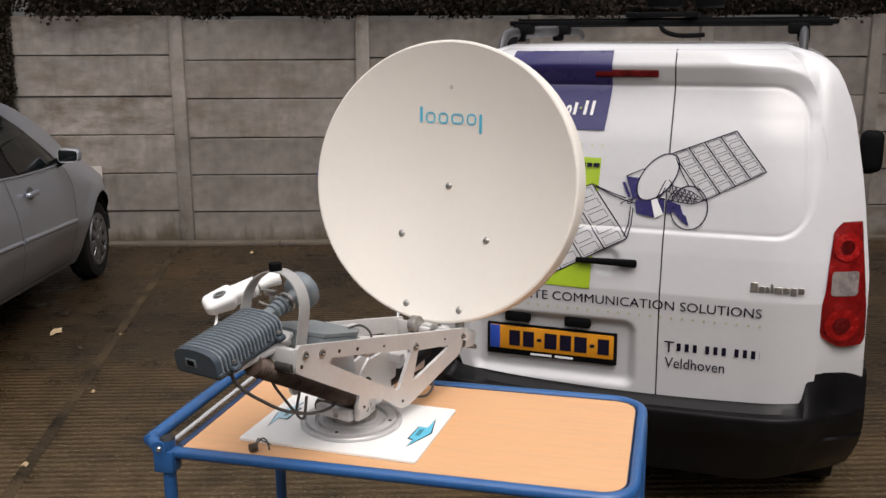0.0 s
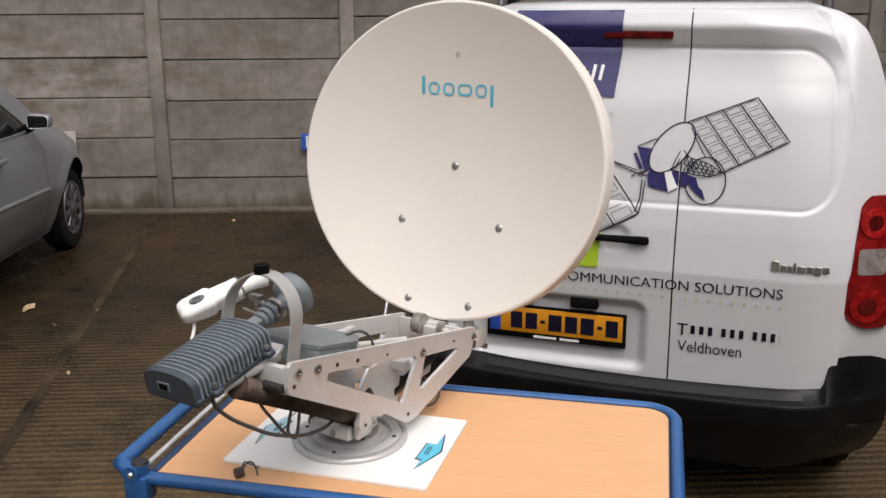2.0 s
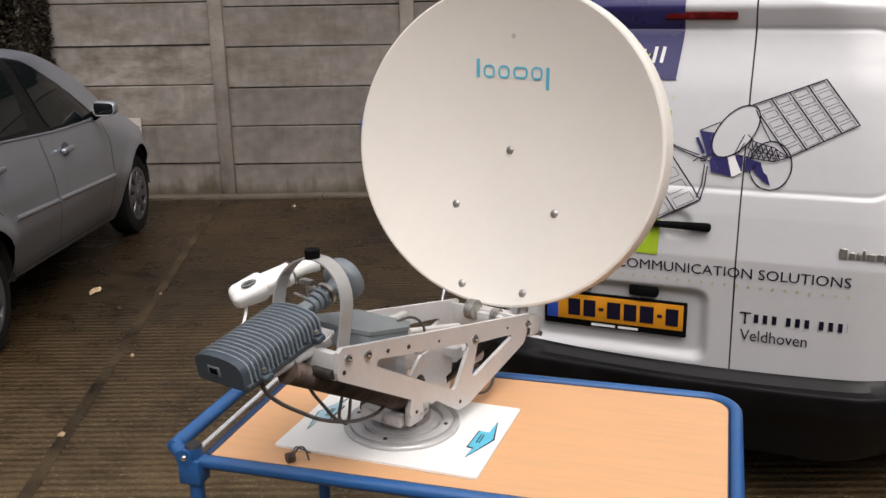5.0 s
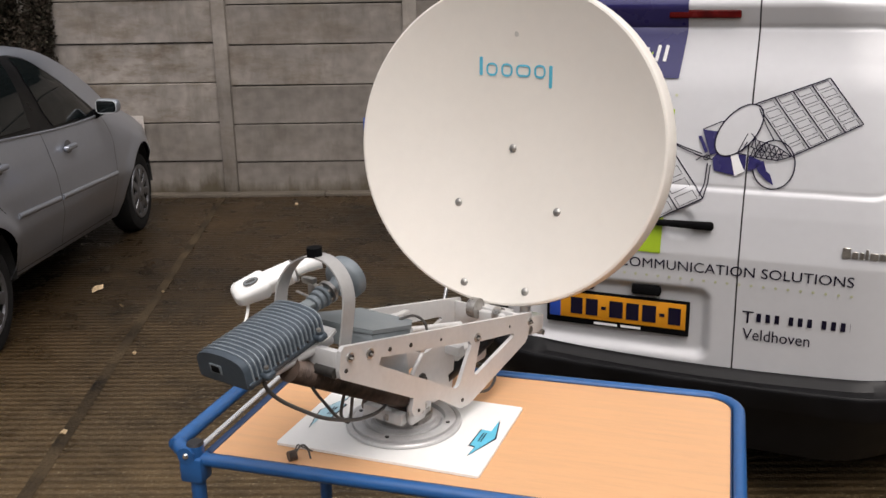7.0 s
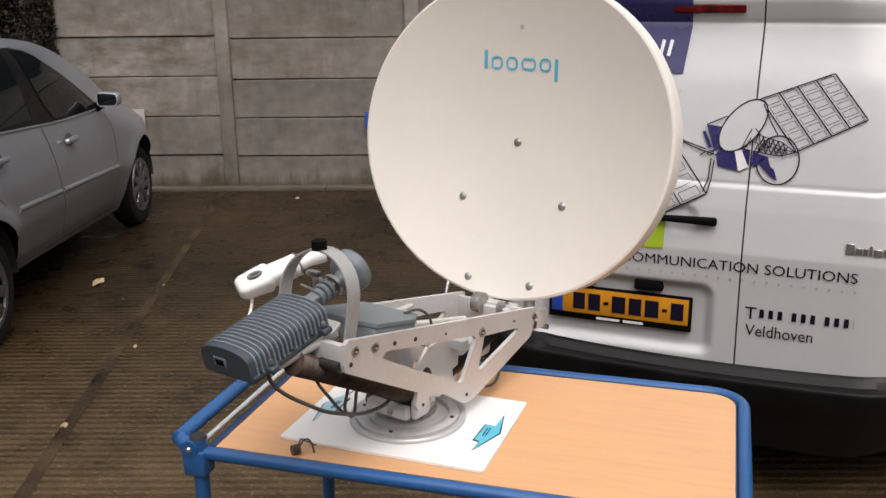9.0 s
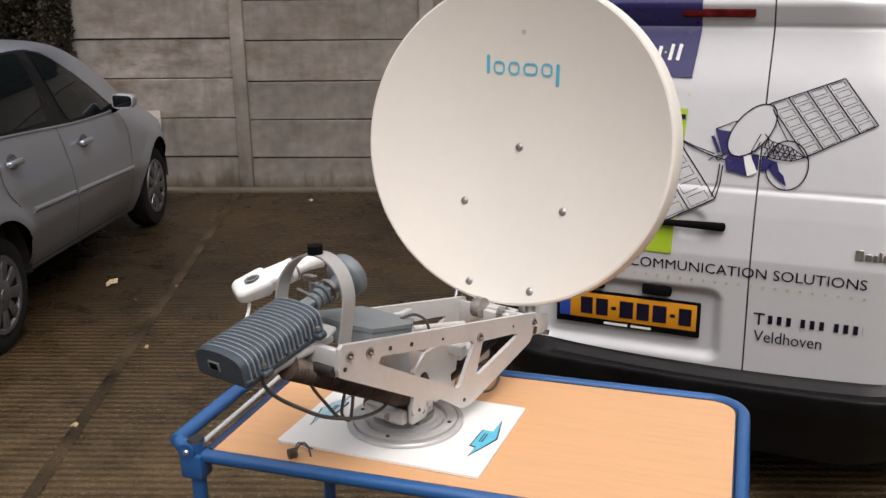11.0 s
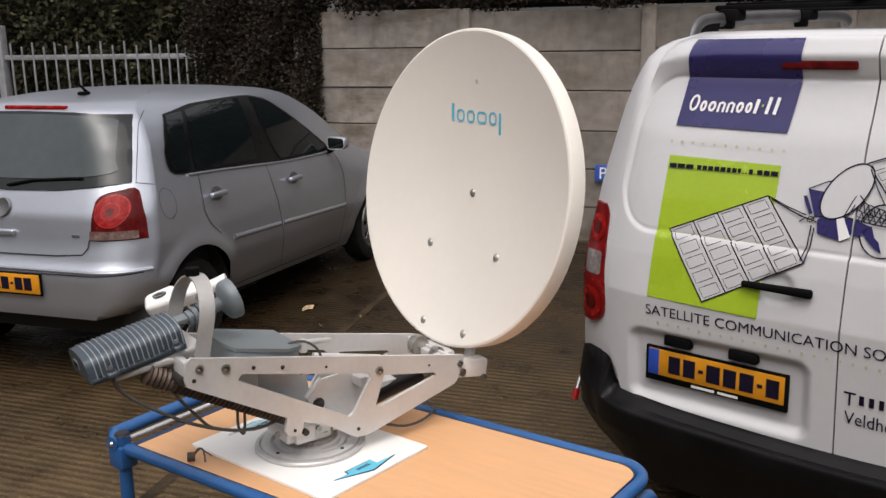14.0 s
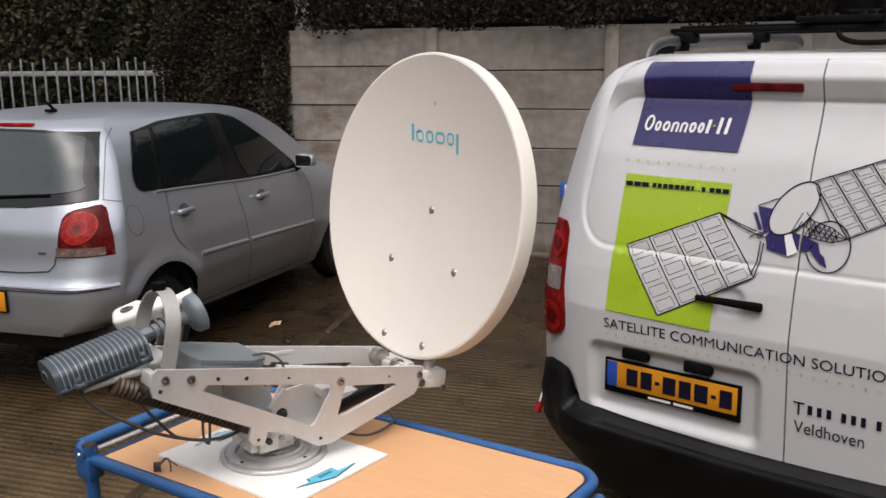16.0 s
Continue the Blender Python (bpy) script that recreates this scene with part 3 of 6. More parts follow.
def build_bay_plate():
    s = thing("bay_plate", "small pale weathered plate screwed to the concrete wall behind the car", "sign", pose(-2.73, WALL_Y - 0.065, 0.655))
    part("panel", plate_shape(rounded(0.17, 0.155, 0.012, 3), [], 0.006, lambda a, b, z: Vector((a, z - 0.003, b))), M_PALEPLATE, s)
    for x in (-0.065, 0.065):
        part("screw", rod((x, -0.003, 0.0), (x, -0.006, 0.0), 0.006, n=8), M_STEEL, s)


build_bay_plate()


def build_dead_leaves():
    rng = random.Random(8)
    spots = [(-2.09, 6.30), (-1.2, 8.6), (-1.494, 4.296), (-1.487, 5.204), (-1.648, 6.233), (-1.821, 5.971)]
    for k, (x, y) in enumerate(spots):
        bm = bmesh.new()
        L = 0.075 if k == 0 else rng.uniform(0.012, 0.022)
        prof = [(-L, 0), (-L * 0.4, L * 0.32), (L * 0.3, L * 0.36), (L, 0), (L * 0.3, -L * 0.3), (-L * 0.4, -L * 0.26)]
        mid = [bm.verts.new((-L, 0, 0.012)), bm.verts.new((0, 0, 0.006)), bm.verts.new((L, 0, 0.022))]
        up = [bm.verts.new((-L * 0.4, L * 0.32, 0.024)), bm.verts.new((L * 0.35, L * 0.34, 0.03))]
        dn = [bm.verts.new((-L * 0.4, -L * 0.28, 0.02)), bm.verts.new((L * 0.35, -L * 0.3, 0.008))]
        for q in ((mid[0], mid[1], up[0]), (mid[1], up[1], up[0]), (mid[1], mid[2], up[1]), (mid[0], dn[0], mid[1]), (mid[1], dn[0], dn[1]), (mid[1], dn[1], mid[2])):
            bm.faces.new(q)
        ob = finish("fallen_leaf", bm, M_DEADLEAF)
        ob.matrix_basis = pose(x, y, -0.004, 0, 0, rng.uniform(0, 360))
        tagged(ob, "dry curled brown leaf lying on the wet yard", "leaf", "fallen leaves")


build_dead_leaves()

# ---- the trolley ----
TOP = 1.062
CART_W, CART_D = 0.917, 0.471


def build_trolley():
    c = thing("trolley", "blue tubular steel trolley with a beech laminate top", "trolley", pose(0.307, 2.2415, 0, 0, 0, -15.3))
    w, d, r = CART_W, CART_D, 0.05
    right = rounded(w, d, r)
    half = len(right) // 4
    shape = right[:half] + [(-w / 2, d / 2), (-w / 2, -d / 2)] + right[3 * half:]
    bm = plate_shape(shape, [], 0.02, lambda a, b, z: Vector((a, b, TOP - 0.02 + z)))
    part("tabletop", bm, M_WOOD, c, "beech laminate board with a thin dark edge")
    part("edge_strip", plate_shape([(x * 1.0055, y * 1.0105) for x, y in shape], [[(x * 1.001, y * 1.002) for x, y in shape]], 0.021, lambda a, b, z: Vector((a, b, TOP - 0.0195 + z))), M_BLUE_DARK, c, "dark blue edge strip")
    part("edge_angle", box((0.014, d - 0.01, 0.026), (-w / 2 - 0.010, 0, TOP - 0.012), 0.002), M_BLUE_DARK, c, "dark blue steel angle along the board's end")
    t, off = 0.0125, 0.0158
    hx, hy = w / 2 + off, d / 2 + off
    lx = w / 2 + 0.024
    ring = rounded(w + 2 * off, d + 2 * off, r + off, 8)
    run = [(-lx, -hy)] + ring[27:] + ring[:9] + [(-lx, hy)]
    part("top_tube", pipe([(x, y, TOP - 0.005) for x, y in run], t, 14), M_BLUE, c)
    # one bent tube makes both legs of the far end and the bar under the rim
    bar = TOP - 0.047
    bend = [(hx, -hy, 0.16), (hx, -hy, 0.6), (hx, -hy, bar - 0.035), (hx, -hy + 0.003, bar - 0.016), (hx, -hy + 0.016, bar - 0.003), (hx, -hy + 0.035, bar)]
    part("leg_frame", pipe(bend + [(x, -y, z) for x, y, z in bend[::-1]], 0.0125, 14), M_BLUE, c, "blue bent tube forming two legs")
    for y in (-0.12, 0.12):
        part("bracket", box((0.010, 0.020, 0.034), (hx, y, TOP - 0.026), 0.002), M_BLUE, c)
    for qx, qy in ((-lx, -hy), (hx, -hy), (hx, hy), (-lx + 0.024, hy)):
        if qx < 0:
            part("leg", rod((qx, qy, 0.16), (qx, qy, TOP - 0.012), 0.0140), M_BLUE, c)
        wheel = part("castor", rod((qx - 0.016, qy, 0.065), (qx + 0.016, qy, 0.065), 0.065, n=24), M_RUBBER, c)
        part("fork", box((0.05, 0.04, 0.1), (qx, qy, 0.125), 0.006), M_STEEL, wheel)
    z = TOP + 0.008
    for sy in (-1, 1):
        sleeve = part("sleeve", join(box((0.046, 0.040, 0.050), (-lx - 0.003, sy * hy, TOP - 0.022), 0.006), rod((-lx, sy * hy, TOP - 0.040), (-lx, sy * hy, TOP + 0.024), 0.0165, n=20)), M_BLUE, c)
        part("plug", rod((-lx, sy * hy, TOP + 0.024), (-lx, sy * hy, TOP + 0.029), 0.0160, 0.0135, n=20), M_BEADING, sleeve, "dark plastic end plug")
        knuckle = part("knuckle", rod((-lx - 0.009, sy * hy - 0.021, z), (-lx - 0.009, sy * hy + 0.012, z), 0.0165, n=18), M_BLUE, sleeve)
        part("screw", lathe([(0.0, 0.004), (0.004, 0.0035), (0.0062, 0.0), (0, 0)], 14, Matrix.Translation((-lx - 0.009, -hy - 0.021 if sy < 0 else hy - 0.021, z)) @ Euler((radians(90), 0, 0)).to_matrix().to_4x4()), M_CHROME, knuckle, "bright screw head")
    x0 = -lx
    pts = smooth_path([(x0 - 0.010, -hy, z), (x0 - 0.030, -hy + 0.003, z), (x0 - 0.045, -hy + 0.020, z + 0.001), (x0 - 0.050, -hy + 0.050, z + 0.002),
                       (x0 - 0.050, hy - 0.050, z + 0.002), (x0 - 0.045, hy - 0.020, z + 0.001), (x0 - 0.030, hy - 0.003, z), (x0 - 0.010, hy, z)], 6)
    part("push_handle", pipe(pts, 0.0142, 14), M_BLUE, c)
    part("cross_rod", rod((x0 + 0.003, -hy + 0.012, TOP + 0.012), (x0 + 0.003, hy - 0.012, TOP + 0.012), 0.0048, n=10), M_PALE, c, "thin bare steel rod")
    return c


build_trolley()


def build_mat():
    m = thing("label_sheet", "white plastic sheet with two cyan arrow stickers under the antenna base", "sheet", pose(0.151, 2.237, TOP + 0.001, 0, 0, -19.0))
    part("sheet", plate_shape(rounded(0.399, 0.288, 0.006, 3), [], 0.005, lambda a, b, z: Vector((a, b, z))), M_PAPER, m)
    out = [(-0.018, -0.042), (-0.007, -0.045), (-0.009, -0.079), (0.018, -0.003), (0.005, 0.068), (0.003, 0.022), (-0.016, 0.023)]
    for x, y, rz, ink in ((0.168, 0.0, 0, M_CYAN), (-0.163, 0.0, 180, M_PALECYAN)):
        mt = Matrix.Translation((x, y, 0.0058)) @ pose(0, 0, 0, 0, 0, rz)
        edge = plate_shape([(a * 1.16, b * 1.05) for a, b in out], [], 0.0006, lambda a, b, z: Vector((a, b, z)))
        edge.transform(mt)
        st = part("arrow_sticker", edge, M_INK, m, "cyan arrow sticker with a dark outline")
        face = plate_shape(out, [], 0.0006, lambda a, b, z: Vector((a, b, z + 0.0006)))
        face.transform(mt)
        part("arrow_face", face, ink, st, "cyan face")
        bars = join(*[box((0.0022, 0.034, 0.0004), (dx, -0.008, 0.0016)) for dx in (-0.008, -0.003)])
        bars.transform(mt)
        part("print_bar", bars, M_INK, st)


build_mat()


def build_plug():
    p = thing("cable_plug", "small dark connector with a curled wire lying on the board", "connector", pose(-0.044, 2.106, TOP, 0, 0, 20))
    part("body", rod((-0.006, 0, 0.0095), (0.008, 0.003, 0.0095), 0.0095, n=14), M_BRONZE, p)
    part("wire", pipe(smooth_path([(0.006, 0.0, 0.012), (0.016, 0.006, 0.022), (0.024, 0.002, 0.026), (0.03, -0.006, 0.018), (0.032, -0.012, 0.004)], 5), 0.0018, 8), M_CABLE, p)
    part("wire", pipe(smooth_path([(0.006, 0.004, 0.014), (0.014, 0.014, 0.022), (0.022, 0.016, 0.016), (0.04, 0.012, 0.006)], 5), 0.0014, 8), M_CABLE, p)


build_plug()

# ---- the antenna ----
ANT = pose(0.142, 2.235, 0, 0, 0, -34.1)
ZB = TOP + 0.006


def dish_pose():
    return pose(-0.0278, 0.4063, 1.553) @ pose(0, 0, 0, 90 - 9.7, 0, -2.5)


def build_antenna():
    a = thing("satellite_antenna", "portable white satellite dish on an aluminium pointing frame with feed arm", "antenna", ANT)
    # base ring
    ctr = Matrix.Translation((0.0025, 0.0128, 0))
    prof = [(0.0, ZB), (0.110, ZB), (0.1125, ZB + 0.002), (0.1125, ZB + 0.007), (0.1105, ZB + 0.009), (0.1035, ZB + 0.009), (0.1025, ZB + 0.005), (0.1005, ZB + 0.005), (0.0995, ZB + 0.012), (0.0975, ZB + 0.013), (0.081, ZB + 0.013),
            (0.079, ZB + 0.004), (0.074, ZB + 0.004), (0.072, ZB + 0.010), (0.064, ZB + 0.010), (0.0625, ZB + 0.016), (0.056, ZB + 0.017), (0.055, ZB + 0.014), (0.0, ZB + 0.014)]
    ring = part("base_ring", lathe(prof, 64, ctr), M_ALU_GREY, a, "turned grey aluminium base ring")
    for k in range(4):
        q = 2 * math.pi * k / 4 + 0.3
        part("screw", rod((0.0025 + 0.090 * math.cos(q), 0.0128 + 0.090 * math.sin(q), ZB + 0.0120), (0.0025 + 0.090 * math.cos(q), 0.0128 + 0.090 * math.sin(q), ZB + 0.0145), 0.004, n=8), M_DARKSTEEL, ring)
    part("turntable", lathe([(0.0, ZB + 0.014), (0.056, ZB + 0.014), (0.056, ZB + 0.026), (0.05, ZB + 0.028), (0.05, ZB + 0.040), (0.0, ZB + 0.040)], 40, ctr), M_STEEL, a, "dark steel turntable")
    for x, y, sx, sy, sz, z in ((-0.045, 0.0, 0.018, 0.07, 0.05, 0.055), (0.045, 0.0, 0.018, 0.07, 0.05, 0.055), (0.012, -0.056, 0.092, 0.018, 0.024, 0.050), (0.0, 0.05, 0.075, 0.016, 0.04, 0.05)):
        br = part("yoke_block", box((sx, sy, sz), (x, y, ZB + z), 0.003), M_ALU, a)
        part("screw", rod((x + (0.01 if x > 0 else -0.01 if x < 0 else 0.02), y - (0.012 if y < 0 else -0.005), ZB + z), (x + (0.016 if x > 0 else -0.016 if x < 0 else 0.02), y - (0.012 if y < 0 else -0.005), ZB + z), 0.006, n=10), M_STEEL, br)
    for k in range(7):
        q = 0.9 * k + 0.2
        hx, hy, hz = 0.0025 + 0.046 * math.cos(q), 0.0128 + 0.046 * math.sin(q), ZB + 0.040
        bolt = part("hex_bolt", rod((hx, hy, hz), (hx, hy, hz + 0.009), 0.0058, n=6), M_STEEL if k % 2 else M_DARKSTEEL, a)
        part("bolt_washer", rod((hx, hy, hz), (hx, hy, hz + 0.002), 0.0085, n=14), M_STEEL, bolt)
    part("hinge_lug", box((0.014, 0.045, 0.040), (0.066, -0.030, ZB + 0.058), 0.005, seg=3), M_ALU, a)
    part("hinge_pin", rod((0.040, -0.034, ZB + 0.064), (0.082, -0.034, ZB + 0.064), 0.0065, n=14), M_DARKSTEEL, a)
    part("gear_sector", lathe([(0.030, -0.004), (0.036, -0.004), (0.036, 0.004), (0.030, 0.004)], 30, Matrix.Translation((0.028, 0.012, ZB + 0.072)) @ Euler((0, radians(90), 0)).to_matrix().to_4x4(), True), M_STEEL, a)
    part("motor", rod((-0.03, 0.02, ZB + 0.065), (0.05, 0.02, ZB + 0.065), 0.024, n=20), M_STEEL, a)
    part("worm_gear", rod((-0.055, -0.03, ZB + 0.045), (0.055, -0.03, ZB + 0.045), 0.014, n=16), M_BRONZE, a)
    # side plates of the frame: outline as distance towards the feed and height
    outer = [(0.258, 1.339), (0.266, 1.333), (0.272, 1.301), (0.270, 1.289), (0.262, 1.283), (0.081, 1.181), (0.087, 1.157), (0.080, 1.144), (0.060, 1.138), (0.052, 1.146), (0.047, 1.164), (0.002, 1.148),
             (-0.050, 1.112), (-0.066, 1.102), (-0.094, 1.100), (-0.112, 1.104), (-0.310, 1.157), (-0.319, 1.165), (-0.338, 1.210), (-0.336, 1.216)]
    hole1 = [(0.166, 1.289), (-0.100, 1.229), (-0.107, 1.220), (-0.062, 1.153), (-0.052, 1.149), (0.160, 1.270), (0.174, 1.279)]
    hole2 = [(-0.136, 1.217), (-0.260, 1.194), (-0.265, 1.187), (-0.124, 1.152), (-0.114, 1.157)]
    for x in (0.092, -0.090):
        pl = part("side_plate", plate_shape(outer, [hole1, hole2], 0.008, lambda f, z, d, x=x: Vector((x + d, -f, z))), M_ALU, a, angle=20)
        sx = 1 if x > 0 else -1
        xo = x + (0.008 if sx > 0 else 0)
        for f, z, r in ((0.245, 1.317, 0.0082), (0.196, 1.307, 0.0088), (-0.125, 1.229, 0.0092), (-0.326, 1.199, 0.0075)):
            w = part("washer", rod((xo, -f, z), (xo + sx * 0.0025, -f, z), r, n=16), M_STEEL, pl, "bright steel washer")
            part("screw", rod((xo + sx * 0.002, -f, z), (xo + sx * 0.0055, -f, z), r * 0.62, r * 0.55, n=10), M_DARKSTEEL, pl, "dark socket screw")
            part("screw_tip", rod((xo + sx * 0.004, -f - 0.003, z), (xo + sx * 0.011, -f - 0.003, z), r * 0.26, n=8), M_STEEL, pl)
        for f, z, r in ((0.256, 1.297, 0.0040), (0.143, 1.296, 0.0040), (0.085, 1.284, 0.0042), (-0.006, 1.264, 0.0026), (-0.246, 1.213, 0.0026), (-0.072, 1.118, 0.0038), (0.067, 1.152, 0.0034)):
            part("screw", rod((xo, -f, z), (xo + sx * 0.0012, -f, z), r, n=10), M_DARKSTEEL, pl, "dark sunk screw")
    part("cross_plate", box((0.180, 0.014, 0.048), (0.001, -0.263, 1.308), 0.003), M_ALU, a)
    part("cross_bar", box((0.162, 0.02, 0.02), (0, 0.10, 1.205), 0.003), M_ALU, a)
    part("cross_bar", rod((-0.085, -0.03, 1.255), (0.085, -0.03, 1.255), 0.008), M_ALU, a)
    part("tension_rod", rod((0.02, 0.02, 1.262), (0.03, 0.17, 1.228), 0.006), M_ALU, a)
    part("clamp_block", box((0.014, 0.085, 0.010), (-0.03, 0.055, 1.272), 0.003, Euler((radians(-12), 0, radians(22))).to_matrix()), M_ALU, a)
    part("clamp_knob", rod((-0.012, 0.015, 1.262), (-0.012, 0.015, 1.288), 0.008, n=12), M_ALU, a)
    for x in (0.070, -0.070):
        eb = part("end_block", box((0.036, 0.078, 0.042), (x, 0.372, 1.174), 0.006, Euler((radians(-10), 0, 0)).to_matrix()), M_LNB, a, "pale cast end block")
        part("screw", rod((x + 0.004, 0.398, 1.150), (x + 0.024, 0.398, 1.150), 0.006, n=8), M_STEEL, eb)
    part("hinge_shaft", rod((-0.098, 0.335, 1.176), (0.098, 0.335, 1.176), 0.009), M_STEEL, a)
    part("rear_plate", box((0.172, 0.008, 0.050), (0.001, 0.316, 1.190), 0.002), M_ALU, a)
    # dark drive tube behind the frame's strut
    part("drive_tube", rod((0.03, 0.10, 1.140), (0.03, 0.265, 1.172), 0.021, n=18), M_TRIM, a, "black actuator tube")
    # inclined inner tray, cover and drive inside the frame
    gus = part("inner_plate", plate_shape([(0.012, 1.188), (-0.022, 1.219), (-0.105, 1.226), (-0.125, 1.20), (-0.110, 1.112), (-0.05, 1.108), (0.0, 1.14)], [], 0.007, lambda f, z, d: Vector((0.042 + d, -f, z))), M_ALU, a, "grey inner bearing plate")
    part("bearing_boss", lathe([(0.0, 0.012), (0.010, 0.012), (0.012, 0.004), (0.018, 0.003), (0.019, 0.0), (0, 0)], 24, Matrix.Translation((0.049, 0.012, 1.170)) @ Matrix.Scale(0.7, 4) @ Euler((0, radians(90), 0)).to_matrix().to_4x4()), M_DARKSTEEL, gus, "dark bearing boss")
    part("pale_sheet", plate_shape([(0.10, 1.262), (0.00, 1.238), (-0.01, 1.165), (0.05, 1.165), (0.10, 1.20)], [], 0.004, lambda f, z, d: Vector((0.018 + d, -f, z))), M_PALE, a, "pale grey sheet inside the frame")
    part("tray_edge", rod((0.046, 0.022, 1.221), (0.046, -0.014, 1.188), 0.005, n=8), M_ALU, a)
    part("drive_housing", box((0.09, 0.12, 0.05), (0.0, 0.19, 1.155), 0.01), M_ALU_GREY, a, "grey drive housing")
    part("cable_loop", pipe(smooth_path([(0.05, 0.10, ZB + 0.05), (0.07, 0.20, ZB + 0.012), (0.03, 0.30, ZB + 0.004), (-0.03, 0.33, ZB + 0.004)], 6), 0.003, 8), M_CABLE, a)
    # ribbed actuator boot below the arm
    p0, p1 = Vector((0.035, -0.318, 1.308)), Vector((0.035, 0.005, 1.128))
    d = (p1 - p0).normalized()
    prof, L = [(0, 0)], (p1 - p0).length
    for i in range(40):
        prof += [(0.0215, L * (i + 0.1) / 40), (0.0180, L * (i + 0.6) / 40)]
    prof.append((0, L))
    part("actuator_boot", lathe(prof, 18, Matrix.Translation(p0) @ d.to_track_quat("Z", "Y").to_matrix().to_4x4()), M_BRONZE, a, "dark ribbed spring boot")
    # grey electronics box
    turn = Euler((radians(-12.5), 0, 0)).to_matrix()
    outline = [(-0.070, -0.095), (0.045, -0.095), (0.080, -0.085), (0.080, 0.020), (0.052, 0.062), (-0.070, 0.062)]
    gb = plate_shape(outline, [], 0.034, lambda x, y, z: turn @ Vector((x, y, z)) + Vector((0.004, -0.092, 1.279)))
    bmesh.ops.bevel(gb, geom=gb.edges[:], offset=0.003, segments=1, affect="EDGES")
    part("control_box", gb, M_BOXGREY, a, "blue-grey plastic box with bevelled corners")
    part("box_lid", plate_shape([(x * 1.02, y * 1.02) for x, y in outline], [], 0.007, lambda x, y, z: turn @ Vector((x, y, z + 0.031)) + Vector((0.004, -0.092, 1.279))), M_BOXGREY, a)
    part("box_cable", pipe(smooth_path([(0.045, -0.045, 1.308), (0.055, -0.015, 1.308), (0.06, 0.012, 1.285), (0.06, 0.022, 1.24)], 6), 0.0026, 8), M_CABLE, a)
    build_feed(a)
    build_reflector(a)
    return a


def build_feed(a):
    # strap that arches over the feed horn
    R, zc, xc = 0.0755, 1.385, 0.002
    path = [Vector((xc + R, 0, z)) for z in (1.295, 1.34)] + [Vector((xc + R * math.cos(q), 0, zc + R * math.sin(q))) for q in (math.pi * k / 24 for k in range(25))] + [Vector((xc - R, 0, z)) for z in (1.34, 1.295)]
    for p in path:
        p.y = -0.2375 + 0.22 * (p.z - 1.295)
    bm = bmesh.new()
    rows = []
    for i, p in enumerate(path):
        t = (path[min(i + 1, len(path) - 1)] - path[max(i - 1, 0)]).normalized()
        nrm = Vector((t.z, 0, -t.x)).normalized()
        rows.append([bm.verts.new(p + nrm * s * 0.0015 + Vector((0, w * 0.0145, 0))) for s, w in ((-1, -1), (1, -1), (1, 1), (-1, 1))])
    for A, B in zip(rows, rows[1:]):
        for k in range(4):
            bm.faces.new((A[k], A[(k + 1) % 4], B[(k + 1) % 4], B[k]))
    part("feed_strap", bm, M_STRAP, a, "bent grey metal strap over the feed")
    part("level_cap", rod((xc - 0.004, -0.206, zc + R), (xc - 0.004, -0.206, zc + R + 0.015), 0.013, n=20), M_BLACK, a, "black round cap on the strap")
    # horn: throat towards the housing, mouth towards the dish
    axis = Vector((0, 1, 0.27)).normalized()
    m = Matrix.Translation(Vector((0.004, -0.133, 1.407)) - 0.062 * axis) @ axis.to_track_quat("Z", "Y").to_matrix().to_4x4()
    horn = part("feed_horn", lathe([(0.0, -0.01), (0.011, -0.01), (0.012, 0.010), (0.013, 0.030), (0.015, 0.034), (0.030, 0.041), (0.0365, 0.046), (0.0385, 0.052), (0.0390, 0.064), (0.0365, 0.064), (0.033, 0.052), (0.018, 0.042), (0.009, 0.02), (0, 0.02)], 40, m), M_HORN, a, "blue-grey cast feed horn")
    for z0, z1, r in ((-0.010, -0.003, 0.019), (-0.022, -0.013, 0.017), (-0.034, -0.025, 0.015)):
        part("horn_flange", lathe([(0.0, z0), (r - 0.001, z0), (r, z0 + 0.001), (r, z1 - 0.001), (r - 0.001, z1), (0.0, z1)], 24, m), M_HORN, horn)
    part("clamp_ring", lathe([(0.0145, 0.004), (0.0205, 0.004), (0.0205, 0.011), (0.0145, 0.011)], 24, m, True), M_STEEL, horn, "bright steel clamp ring")
    for k in range(6):
        q = math.pi * k / 3 + 0.4
        bm = rod((0.016 * math.cos(q), 0.016 * math.sin(q), -0.0055), (0.016 * math.cos(q), 0.016 * math.sin(q), 0.001), 0.0024, n=6)
        bm.transform(m)
        part("flange_bolt", bm, M_STEEL, horn)
    part("waveguide", box((0.020, 0.078, 0.013), (0.000, -0.246, 1.380), 0.004, Euler((radians(14), radians(20), radians(-4))).to_matrix()), M_BOXGREY, a, "blue-grey waveguide")
    # white receiver head lying beside the horn
    mm = Matrix.Translation((-0.139, -0.201, 1.385)) @ Euler((radians(15), 0, radians(-27))).to_matrix().to_4x4() @ Euler((0, radians(32), 0)).to_matrix().to_4x4()
    lnb = box((0.046, 0.066, 0.043), (0, -0.020, -0.001), 0.012, seg=4)
    for v in lnb.verts:
        if v.co.y < -0.02:
            v.co.z *= 1 + 0.35 * (v.co.y + 0.02) / 0.03
            v.co.x *= 1 + 0.15 * (v.co.y + 0.02) / 0.03
    lnb.transform(mm)
    lo = part("receiver_head", lnb, M_LNB, a, "white plastic receiver head")
